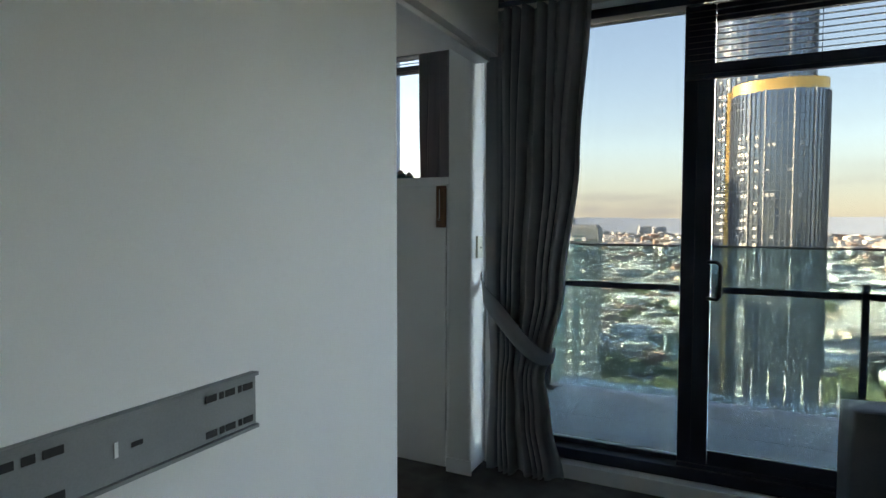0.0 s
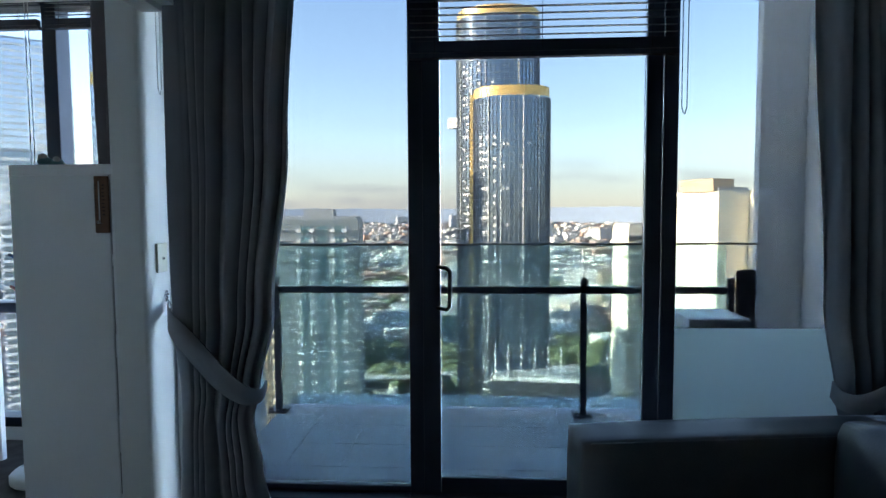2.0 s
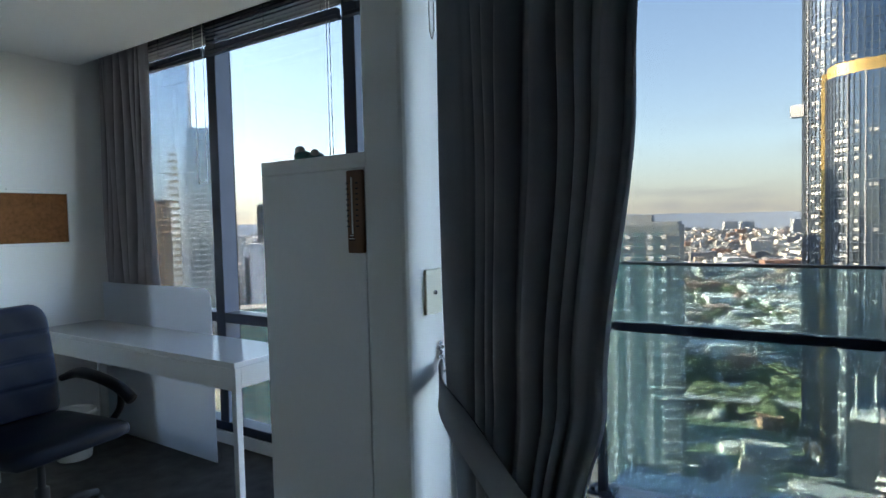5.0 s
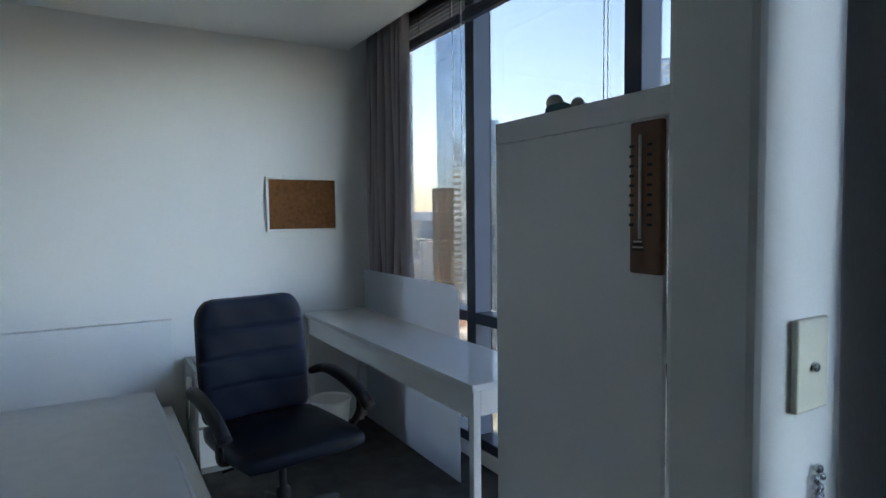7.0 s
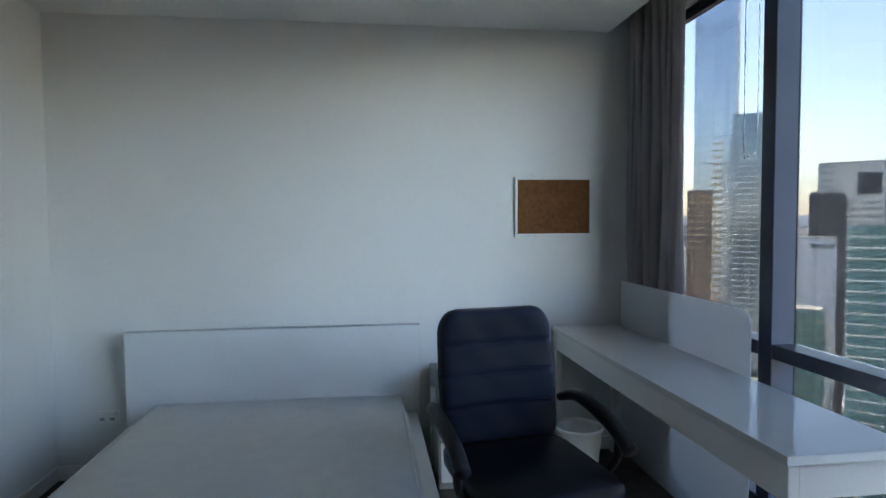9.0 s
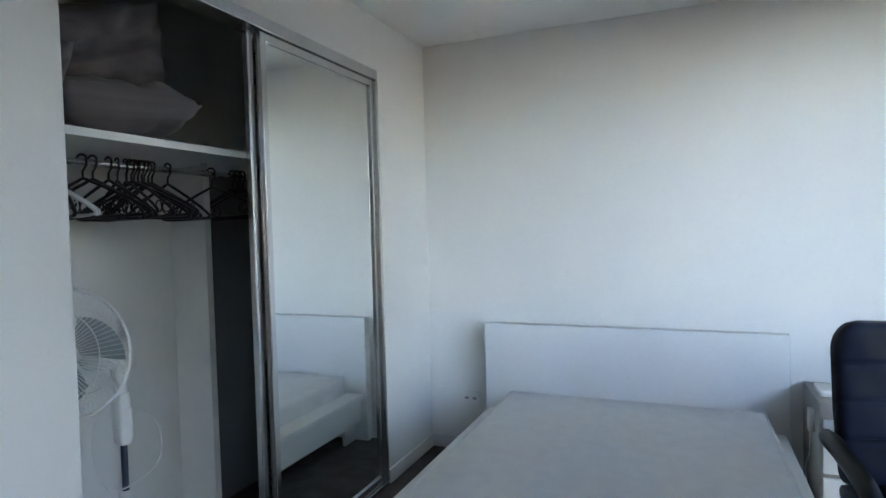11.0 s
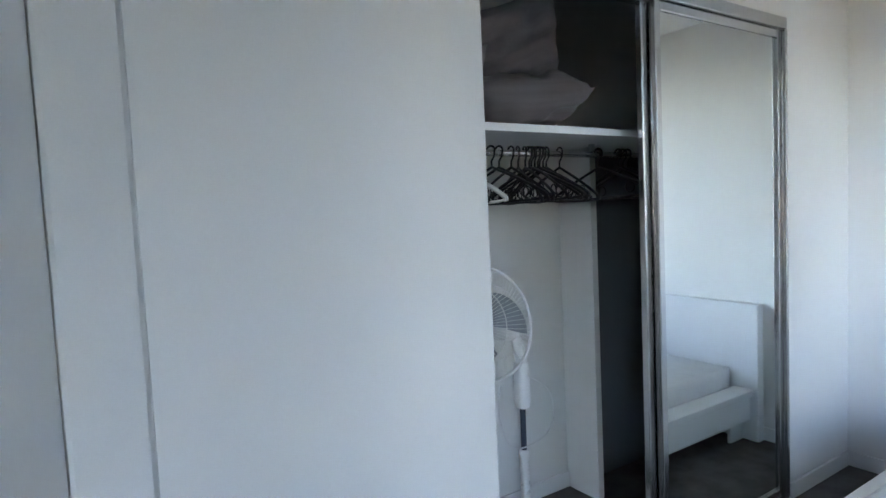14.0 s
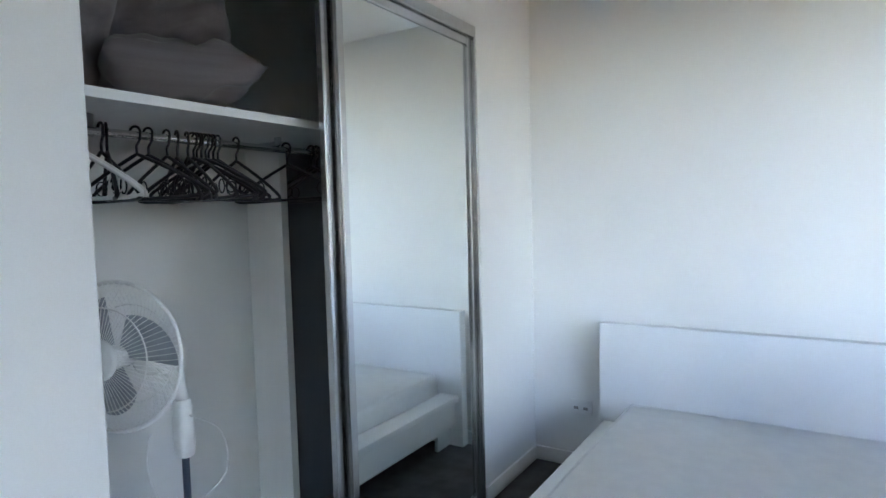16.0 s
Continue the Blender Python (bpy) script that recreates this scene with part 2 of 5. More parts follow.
# ---- mesh helpers ----
def box(bm, x0, x1, y0, y1, z0, z1, m=None):
    vs = [bm.verts.new(v) for v in ((x0, y0, z0), (x1, y0, z0), (x1, y1, z0), (x0, y1, z0), (x0, y0, z1), (x1, y0, z1), (x1, y1, z1), (x0, y1, z1))]
    if m is not None:
        for v in vs:
            v.co = m @ v.co
    for f in ((0, 3, 2, 1), (4, 5, 6, 7), (0, 1, 5, 4), (1, 2, 6, 5), (2, 3, 7, 6), (3, 0, 4, 7)):
        bm.faces.new([vs[i] for i in f])
    return vs


def bevelled(bm, width=0.003, segments=2):
    bmesh.ops.bevel(bm, geom=list(bm.edges), offset=width, segments=segments, affect="EDGES", profile=0.5)
    return bm


def bbox(x0, x1, y0, y1, z0, z1, bevel=0.003, segments=2):
    bm = bmesh.new()
    box(bm, x0, x1, y0, y1, z0, z1)
    return bevelled(bm, bevel, segments) if bevel else bm


def tube(bm, pts, r, sides=8, closed=False):
    """A round bar along points; r is a number or one per point."""
    pts = [Vector(p) for p in pts]
    n = len(pts)
    rs = r if isinstance(r, (list, tuple)) else [r] * n
    rings, side = [], None
    for i, p in enumerate(pts):
        a = pts[(i - 1) % n] if closed or i else p
        b = pts[(i + 1) % n] if closed or i < n - 1 else p
        d = (b - a).normalized()
        if side is None:
            side = d.orthogonal().normalized()
        side = (side - d * side.dot(d)).normalized()
        up = d.cross(side)
        rings.append([bm.verts.new(p + rs[i] * (math.cos(2 * math.pi * k / sides) * side + math.sin(2 * math.pi * k / sides) * up)) for k in range(sides)])
    for i in range(n if closed else n - 1):
        a, b = rings[i], rings[(i + 1) % n]
        for k in range(sides):
            bm.faces.new((a[k], a[(k + 1) % sides], b[(k + 1) % sides], b[k]))
    if not closed:
        bm.faces.new(rings[0][::-1])
        bm.faces.new(rings[-1])
    return bm


def lathe(bm, profile, sides=32, m=None):
    rings = []
    for r, z in profile:
        rings.append([bm.verts.new((max(r, 0.0005) * math.cos(2 * math.pi * k / sides), max(r, 0.0005) * math.sin(2 * math.pi * k / sides), z)) for k in range(sides)])
    for a, b in zip(rings, rings[1:]):
        for k in range(sides):
            bm.faces.new((a[k], a[(k + 1) % sides], b[(k + 1) % sides], b[k]))
    bm.faces.new(rings[0][::-1])
    bm.faces.new(rings[-1])
    if m is not None:
        for ring in rings:
            for v in ring:
                v.co = m @ v.co
    return bm


def finish(bm, name, material, smooth=False):
    bmesh.ops.recalc_face_normals(bm, faces=bm.faces)
    me = bpy.data.meshes.new(name)
    bm.to_mesh(me)
    bm.free()
    me.materials.append(material)
    if smooth:
        for p in me.polygons:
            p.use_smooth = True
    return me


def part(name, bm, material, parent=None, label="", smooth=False):
    ob = new(name, finish(bm, name, material, smooth))
    ob.parent = parent
    return tagged(ob, label)


def piece(name, me, parent, m):
    ob = new(name, me)
    ob.parent = parent
    ob.matrix_basis = m
    return ob


def thing(name, label, category, m=None, group="", kind=""):
    ob = new(name)
    if m is not None:
        ob.matrix_basis = m
    ob.empty_display_size = 0.1
    return tagged(ob, label, category, group, kind)


def structure(name, bm, material, label, category="wall"):
    return tagged(part(name, bm, material), label, category, kind="structure")


def slab(name, dims, material, label, category="wall", bevel=0):
    return structure(name, bbox(*dims, bevel), material, label, category)


# ---- room shell ----
H = 2.43
slab("floor", (-3.75, 3.15, -3.0, 4.62, -0.25, 0.0), CARPET, "dark grey brown carpet through both rooms", "floor")
slab("ceiling", (-3.75, 3.15, -3.0, 3.58, H, 2.62), CEIL, "plain white painted ceiling", "ceiling")
slab("ceiling_bedroom", (-3.75, -0.34, 3.58, 4.15, H, 2.62), CEIL, "white ceiling ending in a blind recess", "ceiling")
slab("ceiling_recess", (-3.75, -0.34, 4.15, 4.62, 2.60, 2.75), CEIL, "white recess over the bedroom window", "ceiling")
slab("wall_tv", (-0.284, -0.18, -3.0, 2.36, 0, H), PAINT, "off-white painted wall between the rooms", bevel=0.005)
slab("wall_header", (-0.30, -0.18, 2.36, 3.315, 2.10, H), PAINT, "white wall over the bedroom opening")
slab("wall_pier", (-0.449, -0.322, 3.315, 3.60, 0, H), PAINT, "white pier beside the grey curtain", bevel=0.012)
slab("wall_pier_return", (-0.3215, -0.2835, 3.515, 3.598, 0, H), PAINT, "white wall return beside the window frame")
slab("wall_bedroom_east", (-0.52, -0.36, 3.60, 4.62, 0, 2.75), RENDERWALL, "rendered wall between bedroom and balcony")
slab("wall_headboard", (-3.75, -3.60, 0.2, 4.62, 0, 2.75), PAINT, "off-white wall behind the bed")
slab("wall_wardrobe_near", (-1.345, -0.2845, 1.0, 1.12, 0, H), PAINT, "blank white wall beside the wardrobe", bevel=0.004)
slab("wall_wardrobe_far", (-3.60, -3.01, 1.0, 1.12, 0, H), PAINT, "white wall between wardrobe and bed")
slab("wall_wardrobe_head", (-3.01, -1.345, 1.0, 1.12, 2.155, H), PAINT, "white wall over the wardrobe doors")
slab("wall_wardrobe_back", (-3.60, -0.34, 0.25, 0.40, 0, H), PAINT, "white back wall inside the wardrobe")
slab("wall_wardrobe_side", (-1.31, -1.20, 0.40, 1.0, 0, H), PAINT, "white end wall inside the wardrobe")
slab("wall_wardrobe_nib", (-2.37, -2.335, 0.40, 0.60, 0, 1.645), PAINT, "pale grey partition in the wardrobe")
slab("wall_wardrobe_end", (-3.20, -3.05, 0.40, 1.0, 0, H), PAINT, "end wall inside the wardrobe")
slab("wall_corner_return", (-0.434, -0.285, 1.125, 1.22, 0, H), PAINT, "rounded white corner return", bevel=0.012)
slab("wall_south", (-0.34, 3.15, -3.15, -3.0, 0, H), PAINT, "plain wall behind the living room")
slab("wall_east", (3.0, 3.15, -3.0, 3.58, 0, H), PAINT, "plain side wall of the living room")
slab("wall_window_end", (2.78, 3.0, 3.50, 3.72, 0, H), PAINT, "white wall end beside the window")
slab("wall_living_head", (-0.2825, 3.0, 3.50, 3.72, 2.345, 2.62), PAINT, "white wall over the living room glass")
# unseen mass added overhead to shade the balcony from the sun
slab("sun_block_above", (-3.75, 3.15, -6.0, 3.72, 2.76, 24), RENDERWALL, "unseen mass above the rooms, added to keep sun off", "building")
# stand-in sheet, added so the right bay comes out dark grey
DARK_STAND_IN = surface("dark_grey_stand_in", (0.075, 0.085, 0.098), (0.10, 0.112, 0.125), 2, 0.5, 0, 150, 0.05, 0.0004)
slab("wall_wardrobe_dark_stand_in", (-3.049, -2.372, 0.4125, 0.425, 0.0, 1.645), DARK_STAND_IN, "dark grey stand-in sheet over the wardrobe's back")
# second unseen mass, added on the sun's side to block it
slab("sun_block_side", (-9.0, -3.76, -6.0, 4.62, -4, 24), RENDERWALL, "unseen mass beside the bedroom, added to keep sun off", "building")
slab("baseboard", (-0.180, -0.168, -3.0, 2.36, 0, 0.08), WHITELAM, "white skirting along the wall", "baseboard", 0.002)
slab("baseboard_pier", (-0.452, -0.310, 3.303, 3.3145, 0, 0.075), WHITELAM, "white skirting on the pier", "baseboard", 0.002)
slab("baseboard_headboard_wall", (-3.60, -3.588, 1.12, 4.44, 0, 0.075), WHITELAM, "white skirting behind the bed", "baseboard", 0.002)
slab("baseboard_wardrobe_far", (-3.588, -3.02, 1.12, 1.132, 0, 0.075), WHITELAM, "white skirting beside the wardrobe", "baseboard", 0.002)
slab("baseboard_wardrobe_near", (-1.34, -0.436, 1.12, 1.132, 0, 0.075), WHITELAM, "white skirting under the blank wall", "baseboard", 0.002)
slab("baseboard_wardrobe_back", (-3.05, -1.31, 0.40, 0.412, 0, 0.075), WHITELAM, "white skirting inside the wardrobe", "baseboard", 0.002)
# narrow black strip along the end of the wall
slab("door_edge_strip", (-0.2852, -0.2820, 2.3575, 2.3612, 0, 2.1), DARKHOLE, "thin black strip on the opening's edge", "trim")
slab("door_track", (-0.30, -0.22, 2.36, 3.31, 2.075, 2.098), WHITELAM, "white sliding door track under the header", "trim", 0.003)

# living window wall: upstand, sill, frames
slab("baseboard_window", (-0.283, 2.78, 3.50, 3.58, 0, 0.075), WHITELAM, "white skirting under the sliding window", "baseboard", 0.003)


def window_frames():
    w = thing("window_1", "dark framed floor-to-ceiling balcony window and sliding door", "window", kind="structure")
    f = lambda n, d, lab="": part(n, bbox(*d, 0.004), FRAME, w, lab)
    f("sill_frame", (-0.28, 2.78, 3.56, 3.74, 0.077, 0.135))
    f("inner_sill", (0.716, 1.664, 3.63, 3.69, 0.136, 0.165))
    f("track_rail", (0.64, 1.72, 3.575, 3.60, 0.136, 0.155))
    f("head_frame", (-0.28, 2.78, 3.58, 3.72, 2.30, 2.344))
    f("mullion", (0.640, 0.715, 3.60, 3.72, 0.136, 2.299))
    f("mullion", (1.665, 1.725, 3.60, 3.72, 0.136, 2.299))
    f("jamb", (-0.278, -0.20, 3.60, 3.72, 0.136, 2.299))
    f("jamb", (2.72, 2.779, 3.60, 3.72, 0.136, 2.299))
    f("bottom_rail", (-0.199, 0.639, 3.63, 3.69, 0.136, 0.165))
    f("bottom_rail", (1.726, 2.719, 3.63, 3.69, 0.136, 0.165))
    d = part("sliding_door", bbox(0.70, 0.772, 3.585, 3.625, 0.156, 2.29, 0.004), FRAME, w, "dark sliding door stile")
    part("stile", bbox(1.595, 1.66, 3.585, 3.625, 0.156, 2.29, 0.004), FRAME, d)
    part("rail", bbox(0.773, 1.594, 3.59, 3.62, 0.156, 0.225, 0.004), FRAME, d)
    part("rail", bbox(0.773, 1.594, 3.59, 3.62, 2.21, 2.29, 0.004), FRAME, d)
    part("pane", bbox(0.773, 1.594, 3.602, 3.608, 0.226, 2.209, 0), PANE, d).visible_shadow = False
    bm = bmesh.new()
    tube(bm, [(0.762, 3.584, 0.945), (0.80, 3.545, 0.945), (0.812, 3.535, 0.96), (0.815, 3.535, 1.10), (0.80, 3.545, 1.115), (0.762, 3.584, 1.115)], 0.0085, 8)
    part("door_handle", bm, BLACKPLASTIC, d, "black D-shaped pull handle", True)
    for x0, x1 in ((-0.199, 0.639), (1.726, 2.719)):
        part("pane", bbox(x0, x1, 3.656, 3.662, 0.166, 2.299, 0), PANE, w).visible_shadow = False
    part("frosted_film", bbox(1.73, 2.719, 3.650, 3.6535, 0.166, 0.855, 0), FROST_FILM, w, "frosted privacy film on the lower glass")

    b = thing("window_2", "dark framed bedroom window wall over the city", "window", kind="structure")
    g = lambda n, d: part(n, bbox(*d, 0.004), FRAME, b)
    part("upstand", bbox(-3.59, -0.521, 4.44, 4.60, 0.0, 0.075, 0.003), WHITELAM, b, "white upstand")
    g("sill_frame", (-3.59, -0.521, 4.45, 4.58, 0.077, 0.135))
    g("head_frame", (-3.59, -0.521, 4.45, 4.58, 2.52, 2.599))
    for x0, x1 in ((-2.67, -2.585), (-1.55, -1.465), (-3.589, -3.54)):
        g("mullion", (x0, x1, 4.45, 4.565, 0.136, 2.519))
    for x0, x1 in ((-3.539, -2.671), (-2.584, -1.551), (-1.464, -0.522)):
        g("transom", (x0, x1, 4.45, 4.565, 0.76, 0.822))
        part("pane", bbox(x0, x1, 4.553, 4.559, 0.823, 2.519, 0), PANE_B, b).visible_shadow = False
        part("pane", bbox(x0, x1, 4.553, 4.559, 0.136, 0.759, 0), PANE_B, b).visible_shadow = False


window_frames()

# ---- balcony ----
slab("balcony_floor", (-0.36, 3.4, 3.74, 5.25, -0.25, 0.055), CONC, "concrete balcony slab under grey tiles", "floor")
slab("balcony_pier", (2.67, 3.6, 4.985, 5.06, -0.2, 3.6), RENDERWALL, "pale rendered pier at the balcony end", "wall", 0.01)
slab("balcony_end_wall", (2.95, 3.15, 3.73, 5.0, -0.2, 3.2), RENDERWALL, "pale rendered wall at the balcony end", "wall", 0.01)


def balustrade():
    b = thing("balustrade", "glass balcony balustrade with dark rails and posts", "railing", kind="structure")
    y = 4.90
    r = lambda n, d, lab="": part(n, bbox(*d, 0.004), FRAME, b, lab)
    r("handrail", (-0.40, 2.66, y - 0.055, y - 0.01, 0.83, 0.872))
    r("top_rail", (-0.40, 2.66, y - 0.012, y + 0.022, 1.128, 1.142))
    for x in (-0.36, 1.575, 2.46):
        p = part("post", bbox(x - 0.018, x + 0.018, y - 0.075, y - 0.03, 0.07, 0.93, 0.004), FRAME, b)
        part("base_plate", bbox(x - 0.06, x + 0.06, y - 0.11, y + 0.0, 0.061, 0.078, 0.004), FRAME, p)
        for s in (-0.04, 0.04):
            bm = bmesh.new()
            lathe(bm, [(0.012, 0.078), (0.012, 0.09), (0.004, 0.094)], 8, Matrix.Translation((x + s, y - 0.085, 0)))
            part("bolt", bm, FRAME, p)
    for x0, x1 in ((-0.40, 0.69), (0.70, 1.57), (1.58, 2.45)):
        part("glass_panel", bbox(x0, x1, y, y + 0.010, 0.09, 1.128, 0.002), RAILGLASS, b, "greenish glass panel").visible_shadow = False
    # short return at the bedroom end
    r("side_post", (-0.405, -0.365, 3.80, 3.84, 0.07, 1.0))
    r("side_rail", (-0.405, -0.375, 3.84, 4.845, 0.83, 0.872))
    bm = bmesh.new()
    tube(bm, [(0.78, y + 0.04, 0.765), (1.6, y + 0.04, 0.755), (2.3, y + 0.04, 0.775), (2.42, y + 0.03, 0.80)], 0.0025, 5)
    part("cable", bm, BLACKPLASTIC, b, "thin black cable along the glass")


balustrade()


def air_conditioner():
    a = thing("air_conditioner", "pale outdoor air conditioner unit on the balcony", "air conditioner")
    part("casing", bbox(1.98, 2.29, 4.18, 4.50, 0.10, 0.80, 0.012), WHITEPLASTIC, a)
    for i in range(12):
        part("grille_slat", bbox(1.972, 1.979, 4.22, 4.46, 0.30 + i * 0.038, 0.318 + i * 0.038, 0.001), GREYPLASTIC, a)
    for x in (2.02, 2.20):
        part("foot", bbox(x, x + 0.06, 4.20, 4.48, 0.061, 0.099, 0.003), BLACKPLASTIC, a)
    c = thing("folded_balcony_chair", "dark folded chair back standing on the balcony", "chair")
    part("backrest", bbox(2.42, 2.53, 4.66, 4.70, 0.42, 1.0, 0.018, 3), BLACKPLASTIC, c)
    for x in (2.43, 2.50):
        part("leg", bbox(x, x + 0.022, 4.672, 4.694, 0.061, 0.419, 0.004), BLACKPLASTIC, c)


air_conditioner()


# ---- curtains and blinds ----
def curtain(name, left, right, y0, amp, folds, z0, z1, material, label, tie=None, seed=0, rows=70, cols=220):
    """A pleated drape; left(z) and right(z) give its edges."""
    c = thing(name, label, "curtain")
    rng = random.Random(seed)
    ph = [rng.uniform(0, 6.28) for _ in range(6)]
    verts, faces = [], []
    for j in range(rows + 1):
        z = z0 + (z1 - z0) * j / rows
        a, b = left(z), right(z)
        g = 1.0 if tie is None else 1 - 0.45 * math.exp(-((z - tie) / 0.12) ** 2)
        for i in range(cols + 1):
            s = i / cols
            u = s + 0.032 * math.sin(5 * s * math.pi + ph[0] + z * 0.5) + 0.022 * math.sin(13 * s + ph[1] - z * 0.9)
            w = math.sin(2 * math.pi * folds * u + ph[2] + 0.25 * math.sin(2 * z + ph[3]))
            w = math.copysign(abs(w) ** 0.75, w)
            y = y0 + amp * g * (w * (0.75 + 0.3 * math.sin(9 * s + ph[4])) + 0.22 * math.sin(3.3 * z + 14 * s + ph[5]))
            x = a + (b - a) * (s + 0.012 * math.sin(2 * math.pi * folds * 2 * u))
            verts.append((x, y, z))
    n = cols + 1
    for j in range(rows):
        for i in range(cols):
            faces.append((j * n + i, j * n + i + 1, (j + 1) * n + i + 1, (j + 1) * n + i))
    me = bpy.data.meshes.new("cloth")
    me.from_pydata(verts, [], faces)
    me.materials.append(material)
    for p in me.polygons:
        p.use_smooth = True
    ob = new("cloth", me)
    ob.parent = c
    s = ob.modifiers.new("thickness", "SOLIDIFY")
    s.thickness = 0.003
    return c


def curve_x(knots):
    def f(z):
        for (za, xa), (zb, xb) in zip(knots, knots[1:]):
            if z <= zb:
                k = min(1, max(0, (z - za) / (zb - za)))
                k = k * k * (3 - 2 * k)
                return xa + (xb - xa) * k
        return knots[-1][1]
    return f


def ribbon(pts, heights, thick=0.006):
    """A strap of cloth through points, as tall as heights."""
    bm = bmesh.new()
    rows = []
    pts = [Vector(p) for p in pts]
    for i, (p, h) in enumerate(zip(pts, heights)):
        d = (pts[min(i + 1, len(pts) - 1)] - pts[max(i - 1, 0)]).normalized()
        out = d.cross(Vector((0, 0, 1))).normalized()
        up = out.cross(d).normalized()
        rows.append([bm.verts.new(p + out * o + up * u) for o, u in ((0, -h / 2), (thick, -h / 2), (thick, h / 2), (0, h / 2))])
    for a, b in zip(rows, rows[1:]):
        for k in range(4):
            bm.faces.new((a[k], a[(k + 1) % 4], b[(k + 1) % 4], b[k]))
    bm.faces.new(rows[0][::-1])
    bm.faces.new(rows[-1])
    return bm


def spline(pts, n=6):
    pts = [Vector(p) for p in pts]
    out = []
    for i in range(len(pts) - 1):
        a, b, c, d = pts[max(i - 1, 0)], pts[i], pts[i + 1], pts[min(i + 2, len(pts) - 1)]
        for k in range(n):
            t = k / n
            out.append(0.5 * (2 * b + (c - a) * t + (2 * a - 5 * b + 4 * c - d) * t * t + (3 * b - a - 3 * c + d) * t ** 3))
    return out + [pts[-1]]


drape = curtain("grey_curtain", curve_x([(0.0, -0.272), (0.6, -0.25), (1.0, -0.265), (2.4, -0.272)]),
                curve_x([(0.012, 0.125), (0.30, 0.06), (0.52, 0.03), (0.64, 0.06), (0.95, 0.13), (1.6, 0.205), (2.4, 0.245)]), 3.425, 0.044, 8.5, 0.012, 2.36, DRAPE,
                "dark grey full-length curtain gathered by a tieback", 0.60, 3)
strap = spline([(-0.304, 3.440, 0.975), (-0.275, 3.385, 0.95), (-0.235, 3.352, 0.905), (-0.15, 3.345, 0.81), (-0.05, 3.338, 0.705), (0.03, 3.345, 0.645), (0.075, 3.39, 0.63), (0.07, 3.47, 0.65)])
part("tieback", ribbon(strap, [0.035 + 0.05 * math.sin(math.pi * min(1, i / (len(strap) - 1) * 1.05)) for i in range(len(strap))]), DRAPE, drape, "matching grey cloth tieback", True)
drape_r = curtain("grey_curtain", curve_x([(0.012, 2.28), (0.5, 2.30), (0.62, 2.27), (1.0, 2.22), (2.4, 2.16)]), curve_x([(0.0, 2.74), (2.4, 2.74)]), 3.43, 0.044, 7.5, 0.012, 2.36, DRAPE,
                  "dark grey curtain tied back at the window end", 0.62, 8)
strap = spline([(2.275, 3.47, 0.66), (2.268, 3.39, 0.64), (2.32, 3.345, 0.645), (2.45, 3.338, 0.72), (2.6, 3.345, 0.86), (2.72, 3.40, 0.98)])
part("tieback", ribbon(strap, [0.07] * len(strap)), DRAPE, drape_r, "matching grey cloth tieback", True)
bm = bmesh.new()
tube(bm, [(-0.27, 3.43, 2.385), (2.76, 3.43, 2.385)], 0.014, 10)
rod = thing("curtain_track", "dark curtain track over the living room window", "curtain rail")
part("rail", bm, FRAME, rod, smooth=True)
part("bracket", bbox(-0.24, -0.20, 3.41, 3.45, 2.40, 2.43, 0.002), FRAME, rod)
part("bracket", bbox(2.66, 2.70, 3.41, 3.45, 2.40, 2.43, 0.002), FRAME, rod)

curtain("bedroom_curtain", curve_x([(0.0, -3.598), (2.5, -3.598)]), curve_x([(0.0, -3.0), (1.0, -3.02), (2.5, -3.05)]), 4.29, 0.045, 7, 0.015, 2.56, DRAPE_B, "mauve grey bedroom curtain drawn to the wall", None, 5)
curtain("bedroom_curtain", curve_x([(0.0, -1.15), (2.5, -1.17)]), curve_x([(0.0, -0.56), (2.5, -0.56)]), 4.335, 0.04, 8, 0.015, 2.56, DRAPE_B, "mauve grey bedroom curtain behind the cabinet", None, 6)


def venetian(name, x0, x1, y, z_bottom, z_top, n, label, rail=0.05):
    b = thing(name, label, "blind")
    part("head_rail", bbox(x0, x1, y - 0.02, y + 0.02, z_top - 0.03, z_top, 0.002), FRAME, b)
    part("bottom_rail", bbox(x0, x1, y - 0.018, y + 0.018, z_bottom, z_bottom + 0.02, 0.003), FRAME, b)
    part("folded_blind", bbox(x0 + 0.005, x1 - 0.005, y - 0.019, y + 0.017, z_bottom + 0.021, z_bottom + rail, 0.004), FRAME, b)
    bm = bmesh.new()
    box(bm, x0 + 0.005, x1 - 0.005, -0.017, 0.017, -0.001, 0.001)
    me = finish(bm, "slat", FRAME)
    z = z_bottom + rail + 0.022
    step = (z_top - 0.035 - z) / max(1, n - 1)
    for i in range(n):
        piece("slat", me, b, pose(0, y, z + i * step, 8, 0, 0))
    for k in (0.1, 0.5, 0.9):
        x = x0 + (x1 - x0) * k
        part("ladder_cord", bbox(x - 0.0012, x + 0.0012, y - 0.0215, y - 0.0195, z_bottom + 0.02, z_top - 0.03, 0), BLACKPLASTIC, b)
    return b


venetian("venetian_blind", 0.655, 1.70, 3.545, 1.945, 2.34, 11, "dark venetian blind half raised on the sliding door", 0.065)
for x0, x1 in ((-3.53, -2.64), (-2.61, -1.53), (-1.50, -0.54)):
    venetian("venetian_blind", x0, x1, 4.415, 2.375, 2.598, 6, "dark venetian blind raised to the window head", 0.055)


